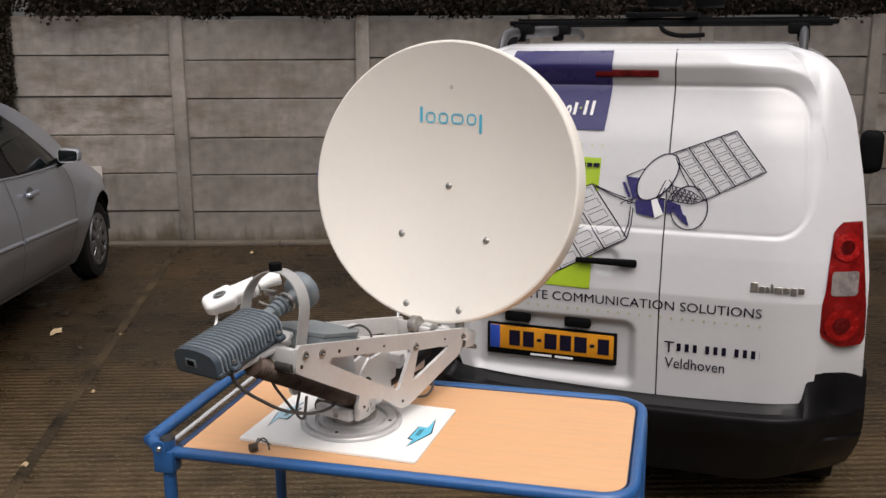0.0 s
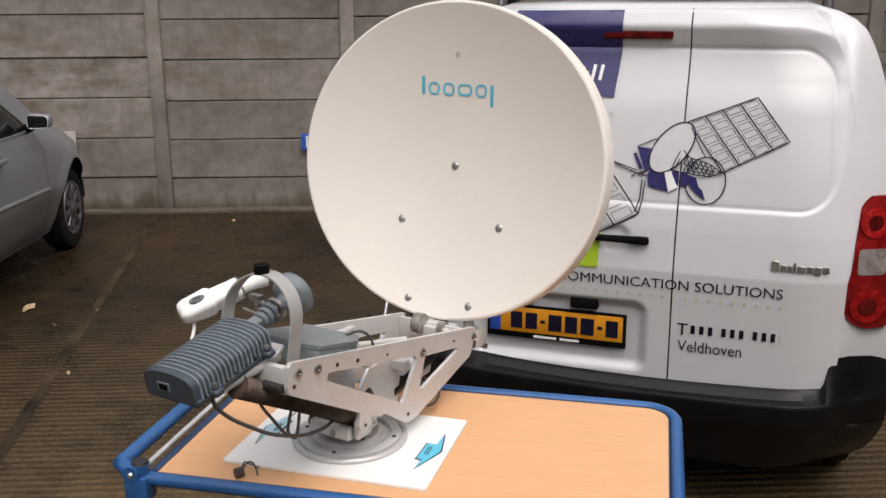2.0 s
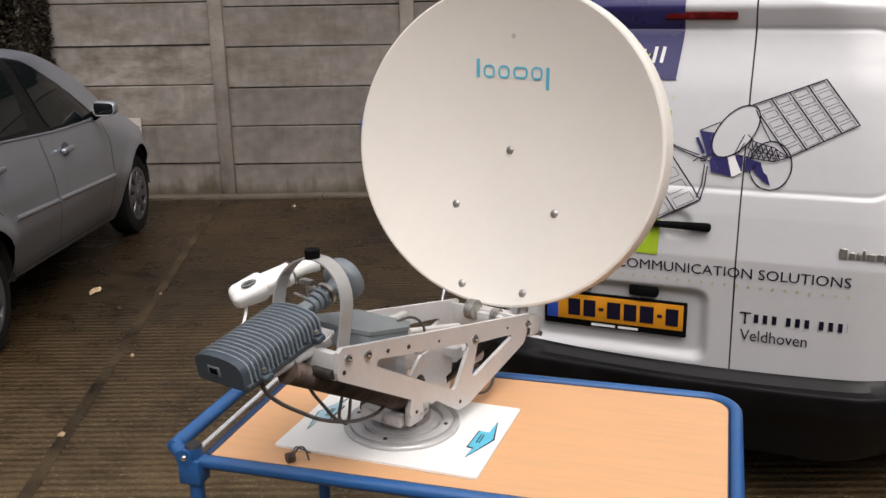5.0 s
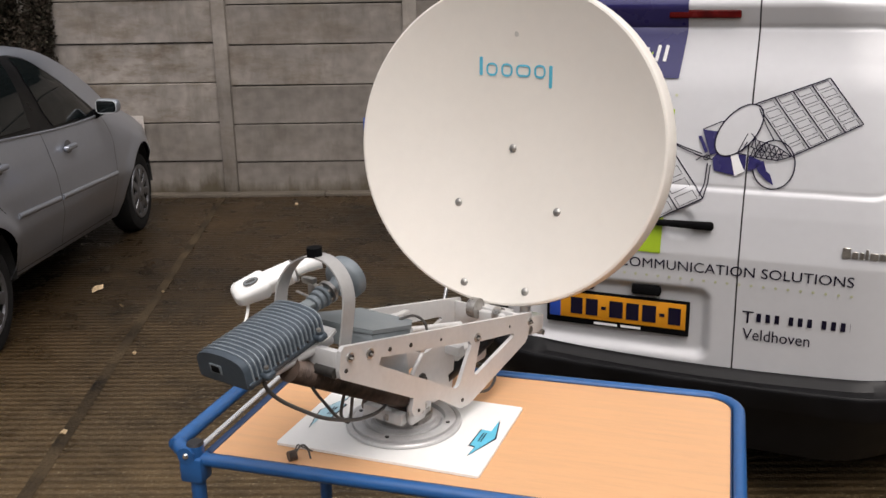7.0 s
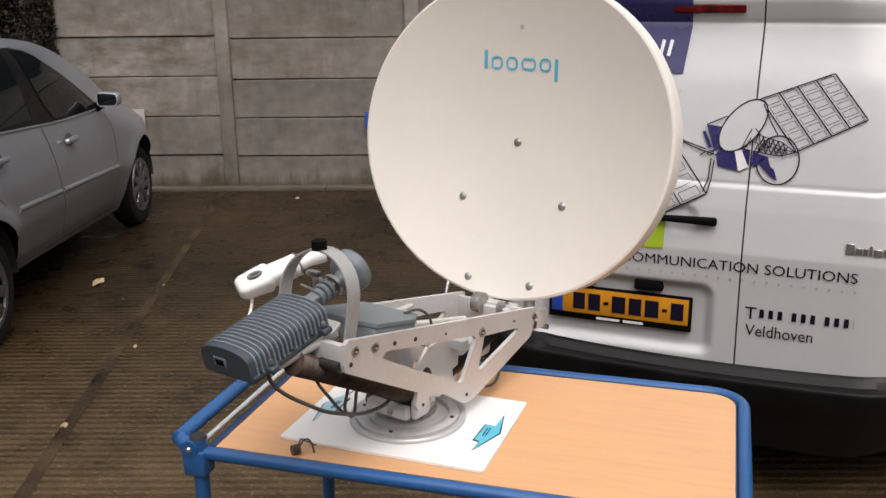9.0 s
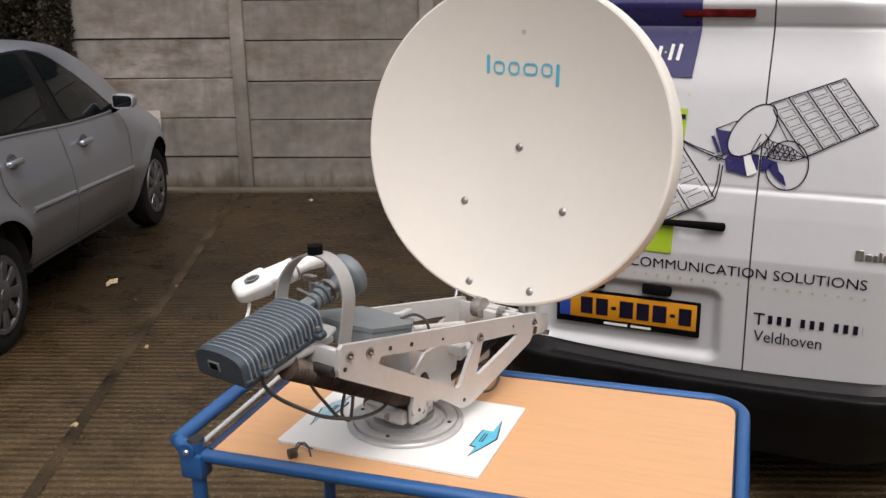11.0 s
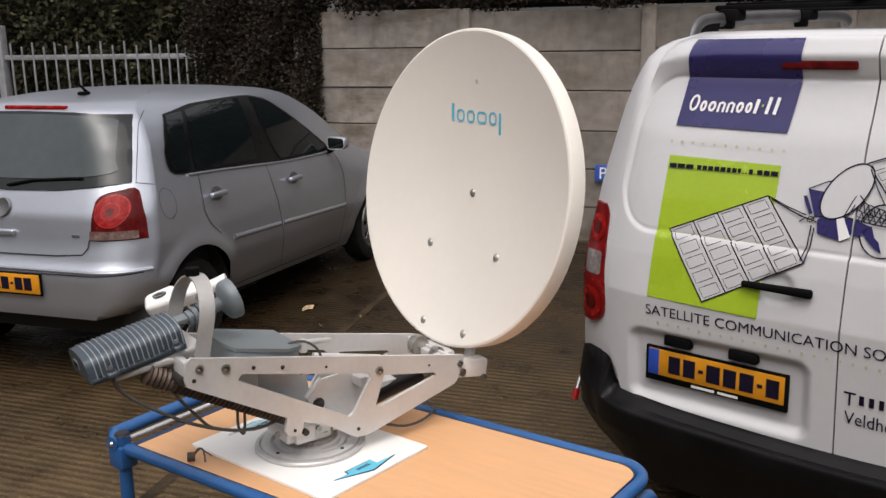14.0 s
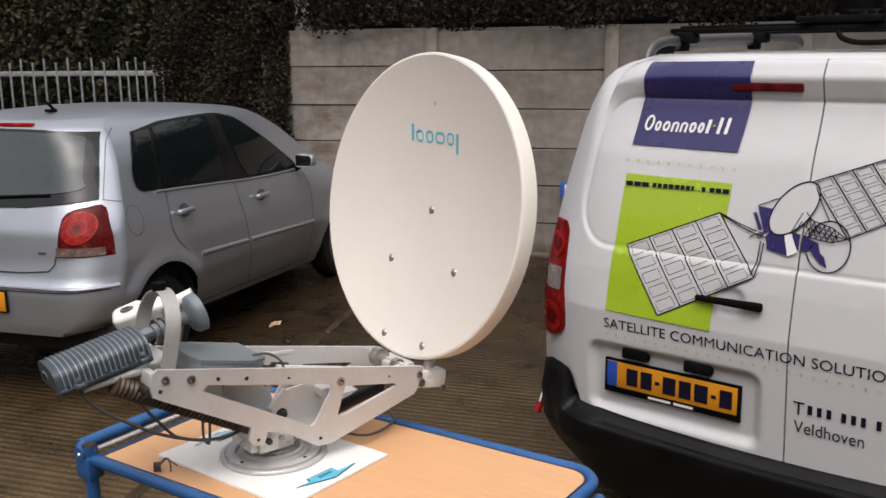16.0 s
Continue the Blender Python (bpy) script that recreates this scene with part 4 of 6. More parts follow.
    for rx, ry, z, mat in ((0.0066, 0.0140, 0.0002, M_DARKSTEEL), (0.0052, 0.0124, 0.0008, M_BOXGREY), (0.0026, 0.0095, 0.0013, M_DARKSTEEL)):
        bd = plate_shape(ellipse(0, -0.018, rx, ry, 0, 24), [], 0.0008, lambda x, y, d, z=z: mm @ Vector((x, y, 0.0208 + z + d)))
        part("maker_badge", bd, mat, lo, "small dark oval badge")
    nk = box((0.035, 0.066, 0.036), (0, 0.030, -0.001), 0.009, seg=3)
    nk.transform(mm)
    part("neck", nk, M_LNB, lo)
    for y0, y1, r0, r1, mat, nm in ((0.052, 0.060, 0.021, 0.021, M_LNB, "collar"), (0.061, 0.064, 0.0215, 0.0215, M_STEEL, "clamp_ring"), (0.060, 0.084, 0.013, 0.013, M_LNB, "throat"), (0.084, 0.112, 0.013, 0.0175, M_LNB, "cone")):
        bm = rod((0, y0, 0.0), (0, y1, 0.0), r0, r1, n=20)
        bm.transform(mm)
        part(nm, bm, mat, lo)
    part("clamp", join(box((0.026, 0.013, 0.012), (-0.042, -0.180, 1.404), 0.003), rod((-0.06, -0.178, 1.404), (-0.015, -0.182, 1.394), 0.0045, n=8), box((0.011, 0.011, 0.022), (-0.034, -0.184, 1.390), 0.003)), M_STEEL, a, "bright metal clamp")
    part("filter_screw", rod((-0.055, -0.2, 1.388), (-0.012, -0.195, 1.378), 0.0025, n=8), M_STEEL, a)
    part("cable", pipe(smooth_path([(-0.150, -0.225, 1.366), (-0.148, -0.229, 1.342), (-0.125, -0.26, 1.33)], 5), 0.0028, 8), M_LNB, a)
    # finned transmitter housing
    m = Matrix.Translation((-0.004, -0.335, 1.354)) @ Euler((radians(11), radians(0), 0)).to_matrix().to_4x4()
    Lh = 0.172

    def arch(g, low):
        half = [(0.053, low), (0.053, 0.004), (0.050, 0.012), (0.043, 0.018), (0.030, 0.022), (0.012, 0.0242)]
        full = half + [(-x, z) for x, z in reversed(half)]
        return [(x * g, z * g if z > 0 else z) for x, z in full]

    bm = plate_shape(arch(0.985, -0.029), [], Lh, lambda x, z, d: Vector((x, d - Lh / 2, z)))
    bm.transform(m)
    h = part("transmitter", bm, M_HOUSING, a, "finned blue-grey transmitter housing")
    # thin pale fins stand just proud of the darker housing
    fin = plate_shape(arch(1.045, -0.024), [], 0.0015, lambda x, z, d: Vector((x, d, z)))
    base = finish("fin", fin, M_FIN, h)
    for i in range(18):
        f = base if i == 0 else base.copy()
        if i:
            scene.collection.objects.link(f)
        f.matrix_basis = m @ Matrix.Translation((0, -Lh / 2 + 0.010 + i * (Lh - 0.014) / 17, 0))
    flange = box((0.112, Lh, 0.007), (0, 0, -0.021), 0.0025)
    flange.transform(m)
    part("flange", flange, M_HOUSING, h)
    for y in (-0.052, 0.068):
        for x in (-0.060, 0.060):
            lug = join(box((0.020, 0.020, 0.012), (x, y, -0.018), 0.005, seg=3), rod((x, y, -0.012), (x, y, -0.008), 0.006, n=12))
            lug.transform(m)
            lg = part("lug", lug, M_HOUSING, h)
            sc = rod((x, y, -0.008), (x, y, -0.003), 0.0038, n=8)
            sc.transform(m)
            part("lug_screw", sc, M_STEEL, lg)
    for k in range(7):
        sc = rod((0.055, -0.07 + k * 0.023, -0.0175), (0.055, -0.07 + k * 0.023, -0.0135), 0.0022, n=6)
        sc.transform(m)
        part("cover_screw", sc, M_DARKSTEEL, h)
    cap = plate_shape(arch(0.98, -0.024), [], 0.004, lambda x, z, d: Vector((x, d - Lh / 2 - 0.003, z)))
    cap.transform(m)
    e = part("end_cover", cap, M_HOUSING, h)
    for w, t2, d, mat in ((0.026, 0.016, 0.0038, M_HORN), (0.018, 0.011, 0.0046, M_BLACK)):
        sk = box((w, 0.002, t2), (-0.010, -Lh / 2 - d, -0.003), 0.0008)
        sk.transform(m)
        part("socket", sk, mat, e, "dark socket in a pale frame")
    arm = plate_shape([(0.052, 0.115), (0.060, 0.085), (0.050, 0.05), (0.030, -0.06), (0.018, -0.075), (0.002, -0.07), (-0.02, 0.02), (-0.045, 0.09), (-0.045, 0.115)], [], 0.009, lambda x, y, z: Vector((x, y, z - 0.038)))
    bmesh.ops.bevel(arm, geom=arm.edges[:], offset=0.002, segments=2, affect="EDGES")
    arm.transform(m)
    part("support_arm", arm, M_ALU, a, "tapered cast aluminium carrier under the transmitter")
    rib = rod((0.036, -0.05, -0.036), (0.045, 0.10, -0.042), 0.007, 0.012, n=10)
    rib.transform(m)
    part("arm_rib", rib, M_ALU, a)
    part("pivot_bolt", rod((0.050, -0.272, 1.296), (0.091, -0.272, 1.296), 0.0085, n=16), M_DARKSTEEL, a)
    # cables that hang to the base
    part("cable", pipe(smooth_path([(0.04, -0.378, 1.318), (0.04, -0.372, 1.295), (0.04, -0.345, 1.265), (0.04, -0.30, 1.23), (0.04, -0.245, 1.193), (0.04, -0.17, 1.160), (0.04, -0.11, 1.150), (0.035, -0.07, 1.155)], 8), 0.0034, 10), M_CABLE, a, "thick dark grey cable")
    part("cable", pipe(smooth_path([(0.04, -0.285, 1.29), (0.04, -0.27, 1.255), (0.04, -0.245, 1.22), (0.04, -0.215, 1.182), (0.04, -0.19, 1.168)], 8), 0.003, 8), M_CABLE, a)
    part("cable", pipe(smooth_path([(-0.02, -0.13, 1.18), (-0.035, -0.125, 1.13), (-0.02, -0.12, 1.12), (-0.01, -0.12, 1.17)], 8), 0.003, 8), M_CABLE, a)


def build_reflector(a):
    Rd, deep = 0.364, 0.055
    m = dish_pose()
    ms = m @ Matrix.Diagonal((0.385 / Rd, 0.342 / Rd, 1, 1))
    front = [(Rd * k / 22, -deep * (1 - (k / 22) ** 2)) for k in range(23)]
    back = [(Rd * k / 22, -deep * (1 - (k / 22) ** 2) - 0.006) for k in range(20, -1, -1)]
    prof = front + [(Rd + 0.005, -0.0015), (Rd + 0.007, -0.006), (Rd + 0.006, -0.036), (Rd + 0.001, -0.036), (Rd - 0.001, -0.012)] + back
    refl = part("reflector", lathe(prof, 96, ms), M_WHITE, a, "white offset dish with a rolled rim", angle=30)

    def on(u, v, lift=0.0):
        return m @ Vector((u, v, -deep * (1 - (u / 0.385) ** 2 - (v / 0.342) ** 2) + lift))

    for u, v in ((0.003, -0.007), (-0.12, -0.141), (0.139, -0.130), (-0.061, -0.313), (0.10, -0.306)):
        bm = lathe([(0.0, 0.0055), (0.005, 0.005), (0.0085, 0.0025), (0.0095, 0.0), (0, 0)], 18, Matrix.Translation(on(u, v)) @ m.to_3x3().to_4x4())
        part("bolt", bm, M_BOLT, refl, "domed grey bolt head")
    # maker's mark: six plain cyan strokes in a row
    x = -0.094
    for w, h, dv in ((0.008, 0.040, 0.006), (0.029, 0.028, 0), (0.029, 0.028, 0), (0.037, 0.026, 0), (0.029, 0.028, 0), (0.008, 0.047, -0.010)):
        bm = plate_shape(rounded(w, h, min(w, h) * 0.42, 4, x + w / 2, 0.160 + dv), [rounded(w - 0.009, h - 0.009, 0.006, 4, x + w / 2, 0.160 + dv)] if w > 0.01 else [], 0.0006,
                         lambda p, q, d: on(p, q, 0.0008 + d))
        part("logo_stroke", bm, M_CYAN, refl, "cyan printed mark")
        x += w + 0.0095
    part("grey_spot", plate_shape(ellipse(0.002, 0.236, 0.0055, 0.0055, 0, 16), [], 0.0005, lambda p, q, d: on(p, q, 0.0006 + d)), M_SPOT, refl, "faint grey spot")
    # mount behind the dish
    part("mount_plate", plate_shape(rounded(0.27, 0.26, 0.02, 3, 0, -0.15), [], 0.012, lambda p, q, d: m @ Vector((p, q, -0.085 + d))), M_ALU_GREY, a)
    for s in (-0.06, 0.06):
        part("mount_arm", pipe([m @ Vector((s, -0.24, -0.075)), Vector((s, 0.372, 1.17))], 0.012, 10), M_ALU, a)
    part("strut", pipe([m @ Vector((-0.135, -0.235, -0.06)), Vector((-0.092, 0.425, 1.18))], 0.007, 10), M_ALU, a)
    part("elevation_gear", lathe([(0.0, -0.01), (0.022, -0.01), (0.022, 0.01), (0, 0.01)], 20, Matrix.Translation((-0.02, 0.30, 1.215)) @ Euler((0, radians(90), 0)).to_matrix().to_4x4()), M_STEEL, a)
    part("elevation_gear", lathe([(0.0, -0.008), (0.016, -0.008), (0.016, 0.008), (0, 0.008)], 20, Matrix.Translation((0.03, 0.315, 1.205)) @ Euler((0, radians(90), 0)).to_matrix().to_4x4()), M_STEEL, a)
    part("drive_bracket", box((0.10, 0.05, 0.03), (0.0, 0.325, 1.195), 0.004), M_ALU, a)


build_antenna()

# ---- the van ----
VAN = pose(1.227, 3.747, 0, 0, 0, -21.68)
VXC = -0.157
VZ = [0.30, 0.50, 0.65, 0.95, 1.10, 1.30, 1.45, 1.60, 1.80, 1.845, 1.875]
VY = [0.0, 0.0, -0.01, -0.03, -0.01, 0.03, 0.065, 0.10, 0.135, 0.16, 0.22]
VHZ = [0.30, 0.65, 1.04, 1.36, 1.63, 1.77, 1.83, 1.875]
VHW = [0.895, 0.900, 0.890, 0.850, 0.798, 0.740, 0.675, 0.525]


def van_rear(x, z):
    """How far ahead of the bumper line the rear skin lies."""
    d = max(0.0, abs(x - VXC) - (interp(z, VHZ, VHW) - 0.36))
    return interp(z, VZ, VY) + 0.108 * (d / 0.30) ** 2


def door_skin(x, z):
    """The rear doors' skin: pressed panels, plate recess, handle cup and top ledge."""
    y = van_rear(x, z) - 0.008
    if x > 0:
        s = sd_round(x + 0.07 * (z - 1.35), z, 0.145, 1.451, 0.71, 0.532, 0.12)
    else:
        s = sd_round(x - 0.05 * (z - 1.35), z, -0.28, 1.451, 1.11, 0.532, 0.15)
    # the frame round the pressed panel slopes inwards, wide along the top and narrow along the foot
    band = 0.010 + 0.034 * smoothstep(1.22, 1.45, z) + 0.028 * smoothstep(1.60, 1.70, z)
    deep = 0.007 + 0.031 * smoothstep(1.50, 1.72, z)
    y += deep * min(1.0, max(0.0, (band - s) / band)) + 0.0035 * math.exp(-(s / 0.006) ** 2)
    if x < 0:
        y += 0.028 * smoothstep(0.014, -0.030, sd_round(x, z, -0.42, 0.688, 0.66, 0.265, 0.045))
        y += 0.014 * smoothstep(0.006, -0.03, sd_round(x, z, -0.212, 1.056, 0.118, 0.110, 0.054))
    return y


def drape(bm, lift=0.0035):
    """Lays a flat drawing (x, z in its x, y) on to the doors."""
    for v in bm.verts:
        x, z, d = v.co
        v.co = Vector((x, door_skin(x, z) - lift - d, z))
    return bm


def flat_poly(pts, step=0.03):
    """A filled outline cut small enough to follow the skin."""
    bm = bmesh.new()
    vs = [bm.verts.new((*p, 0)) for p in pts]
    bm.faces.new(vs)
    xs, ys = [p[0] for p in pts], [p[1] for p in pts]
    for k in range(int(min(xs) / step) - 1, int(max(xs) / step) + 2):
        bmesh.ops.bisect_plane(bm, geom=bm.verts[:] + bm.edges[:] + bm.faces[:], plane_co=(k * step, 0, 0), plane_no=(1, 0, 0))
    for k in range(int(min(ys) / step) - 1, int(max(ys) / step) + 2):
        bmesh.ops.bisect_plane(bm, geom=bm.verts[:] + bm.edges[:] + bm.faces[:], plane_co=(0, k * step, 0), plane_no=(0, 1, 0))
    bmesh.ops.triangulate(bm, faces=bm.faces[:])
    return bm


def ribbon(pts, w, closed=False, step=0.02):
    """A drawn line of width w."""
    pts = [Vector(p) for p in pts]
    if closed:
        pts.append(pts[0])
    fine = []
    for a, b in zip(pts, pts[1:]):
        n = max(1, int((b - a).length / step))
        fine += [a.lerp(b, k / n) for k in range(n)]
    fine.append(pts[-1])
    bm = bmesh.new()
    last = None
    for i, p in enumerate(fine):
        t = fine[min(i + 1, len(fine) - 1)] - fine[max(i - 1, 0)]
        if closed and i in (0, len(fine) - 1):
            t = fine[1] - fine[-2]
        t.normalize()
        s = Vector((-t.y, t.x)) * w / 2
        q = (bm.verts.new((*(p + s), 0)), bm.verts.new((*(p - s), 0)))
        if last:
            bm.faces.new((last[0], q[0], q[1], last[1]))
        last = q
    return bm


def pieces(bm):
    """The separate islands of a drawing, each in its own mesh."""
    bm.verts.ensure_lookup_table()
    left, out = set(bm.verts), []
    while left:
        stack, group = [left.pop()], []
        while stack:
            q = stack.pop()
            group.append(q)
            for e in q.link_edges:
                o = e.other_vert(q)
                if o in left:
                    left.discard(o)
                    stack.append(o)
        one, table = bmesh.new(), {}
        for q in group:
            table[q] = one.verts.new(q.co)
        for f in {f for q in group for f in q.link_faces}:
            one.faces.new([table[q] for q in f.verts])
        out.append(one)
    bm.free()
    return out


def sill_rise(x):
    """How far the doors' lower edge rises towards both corners."""
    return 0.028 * (abs(x + 0.12) / 0.68) ** 2


def skin_patch(x0, x1, z0, z1, nx, nz, keep=None, thick=0.012):
    """A door leaf: a grid on the skin with its edges turned in. x0, x1: functions of the height."""
    bm = bmesh.new()
    rows = []
    for j in range(nz + 1):
        z = z0 + (z1 - z0) * j / nz
        a, b = x0(z), x1(z)
        row = []
        for i in range(nx + 1):
            x = a + (b - a) * i / nx
            h = z + sill_rise(x) * (1 - (z - z0) / (z1 - z0)) ** 3
            row.append(bm.verts.new((x, door_skin(x, h), h)))
        rows.append(row)
    for A, B in zip(rows, rows[1:]):
        for i in range(nx):
            bm.faces.new((A[i], A[i + 1], B[i + 1], B[i]))
    rim = [e for e in bm.edges if e.is_boundary]
    ext = bmesh.ops.extrude_edge_only(bm, edges=rim)
    for v in ext["geom"]:
        if isinstance(v, bmesh.types.BMVert):
            v.co.y += thick
    return bm


def van_shell():
    bm = bmesh.new()
    zs = [0.34, 0.42, 0.5, 0.57, 0.65, 0.75, 0.85, 0.95, 1.03, 1.1, 1.2, 1.3, 1.38, 1.45, 1.53, 1.6, 1.67, 1.73, 1.78, 1.815, 1.84, 1.858, 1.87]
    rows = []
    for z in zs:
        hw = interp(z, VHZ, VHW)
        row = []
        n = 40
        front = interp(z, [0.3, 0.9, 1.05, 1.45, 1.75, 1.87], [4.3, 4.25, 3.7, 3.0, 2.4, 1.9])
        for i in range(n + 1):
            s = -1 + 2 * i / n
            s = math.copysign(1 - (1 - abs(s)) ** 1.5, s)
            x = VXC + hw * s
            inset = 0.055 * smoothstep(0.50, 0.56, z) * smoothstep(1.848, 1.80, z) * smoothstep(0.685, 0.62, abs(x - VXC))
            inset += 0.09 * smoothstep(0.60, 0.50, z)
            row.append((x, van_rear(x, z) + inset, z))
        side0 = row[-1][1]
        for k in range(1, 9):
            row.append((VXC + hw, side0 + 0.02 + (front - 0.25 - side0) * k / 8, z))
        for k in range(1, 8):
            row.append((VXC + hw - 2 * hw * k / 8, front - 0.25 * abs(k - 4) / 4, z))
        for k in range(0, 8):
            row.append((VXC - hw, front - 0.25 - (front - 0.27 - side0) * k / 8, z))
        rows.append([bm.verts.new(p) for p in row])
    for A, B in zip(rows, rows[1:]):
        for i in range(len(A)):
            bm.faces.new((A[i], A[(i + 1) % len(A)], B[(i + 1) % len(B)], B[i]))
    bm.faces.new(rows[-1])
    bm.faces.new(rows[0][::-1])
    return bm


def build_van():
    v = thing("van", "white panel van with blue and lime lettering and black bumper", "van", VAN)
    shell = part("body", van_shell(), M_VAN, v, "white painted van body", angle=45)
    # dark gaps behind the door leaves
    gap = drape(ribbon([(0.0, 0.525), (0.0, 1.0), (0.0, 1.5), (0.0, 1.853)], 0.03), -0.010)
    part("door_seal", gap, M_BEADING, v)

    def left_edge(z):
        return interp(z, [0.53, 0.62, 0.68, 1.25, 1.5, 1.7, 1.80, 1.855], [-0.80, -0.83, -0.86, -0.86, -0.865, -0.815, -0.765, -0.69])

    def right_edge(z):
        return interp(z, [0.53, 0.56, 0.62, 0.68, 1.25, 1.5, 1.7, 1.80, 1.855], [0.53, 0.555, 0.57, 0.575, 0.575, 0.555, 0.50, 0.45, 0.385])

    dl = part("rear_door", skin_patch(left_edge, lambda z: -0.0028, 0.533, 1.853, 110, 200), M_VAN, v, "wide white rear door with pressed panel and plate recess", angle=60)
    dr = part("rear_door", skin_patch(lambda z: 0.0028, right_edge, 0.533, 1.853, 74, 200), M_VAN, v, "narrow white rear door with pressed panel", angle=60)
    # handle
    h = box((0.236, 0.022, 0.026), (0, 0, 0), 0.009, seg=3)
    for q in h.verts:
        q.co.z *= 0.8 + 0.4 * smoothstep(-0.1, 0.12, q.co.x)
    h.transform(Matrix.Translation((-0.207, van_rear(-0.2, 1.06) - 0.026, 1.058)) @ Euler((0, radians(0.0), 0)).to_matrix().to_4x4())
    part("door_handle", h, M_BLACK, dl, "black plastic pull handle")
    # high brake lamp
    bl = box((0.243, 0.014, 0.030), (-0.183, door_skin(-0.18, 1.762) - 0.0012, 1.763), 0.0068, seg=4)
    part("brake_lamp", bl, M_DEEPRED, dl, "long red high brake lamp")
    # plate, lamps and holder
    plate_y = door_skin(-0.42, 0.69) - 0.010
    holder = part("plate_holder", box((0.532, 0.014, 0.132), (-0.424, plate_y, 0.696), 0.004), M_BLACK, v, "black number plate holder")
    part("number_plate", box((0.508, 0.006, 0.098), (-0.424, plate_y - 0.007, 0.704), 0.002), M_PLATE, holder, "yellow number plate")
    part("plate_band", box((0.042, 0.004, 0.096), (-0.656, plate_y - 0.0095, 0.704), 0.001), M_EUBLUE, holder, "blue band")
    x = -0.595
    for w in (0.045, 0.045, 0.018, 0.05, 0.046, 0.05, 0.018, 0.045):
        part("plate_bar", box((w, 0.003, 0.064 if w > 0.02 else 0.012), (x + w / 2, plate_y - 0.0105, 0.704)), M_INK, holder)
        x += w + 0.013
    for x, w in ((-0.462, 0.088), (-0.368, 0.074)):
        part("plate_bar", box((w, 0.002, 0.009), (x, plate_y - 0.0075, 0.6415)), M_VINYLWHITE, holder)
    for x in (-0.56, -0.315):
        part("plate_lamp", box((0.104, 0.036, 0.040), (x, plate_y - 0.008, 0.797), 0.008), M_BLACK, v, "black plate lamp housing")
    build_graphics(v, dl, dr)
    build_van_lamps(v)
    build_bumper(v)
    build_roof(v)
    # door mirror, wheels, underside
    m = box((0.13, 0.12, 0.25), (0.875, 2.55, 1.23), 0.045, seg=4)
    mo = part("door_mirror", m, M_BLACK, v, "black door mirror")
    part("mirror_arm", box((0.12, 0.05, 0.05), (0.84, 2.57, 1.12), 0.012), M_BLACK, mo)
    for x in (VXC - 0.76, VXC + 0.76):
        for y in (0.68, 3.4):
            w = part("wheel", lathe([(0.0, -0.09), (0.19, -0.09), (0.30, -0.085), (0.315, -0.05), (0.315, 0.05), (0.30, 0.085), (0.19, 0.09), (0, 0.09)], 40, Matrix.Translation((x, y, 0.315)) @ Euler((0, radians(90), 0)).to_matrix().to_4x4()), M_RUBBER, v, "black tyre")
            part("rim", lathe([(0.0, -0.096), (0.17, -0.096), (0.19, -0.091), (0.19, 0.091), (0.17, 0.096), (0, 0.096)], 24, Matrix.Translation((x, y, 0.315)) @ Euler((0, radians(90), 0)).to_matrix().to_4x4()), M_RIM, w)
    # slanted chrome rod held off the flank by two short bars
    sr = part("side_rod", rod((-1.448, 0.672, 0.185), (-1.448, 0.91, 0.60), 0.011, n=14), M_CHROME, v, "slanted bright metal rod with a red end cap")
    part("end_cap", rod((-1.448, 0.650, 0.146), (-1.448, 0.676, 0.192), 0.018, 0.016, n=14), M_RED, sr, "red plastic end cap")
    for z in (0.285, 0.335):
        y = 0.672 + (z - 0.185) * 0.573
        part("standoff", box((0.44, 0.022, 0.024), (-1.235, y, z), 0.005), M_CHROME, sr)
    part("underbody", box((1.74, 3.8, 0.16), (VXC, 2.15, 0.31), 0.04), M_BEADING, v)
    ex = part("exhaust", rod((VXC - 0.35, 0.12, 0.25), (VXC - 0.35, 0.7, 0.25), 0.025), M_STEEL, v)
    return v


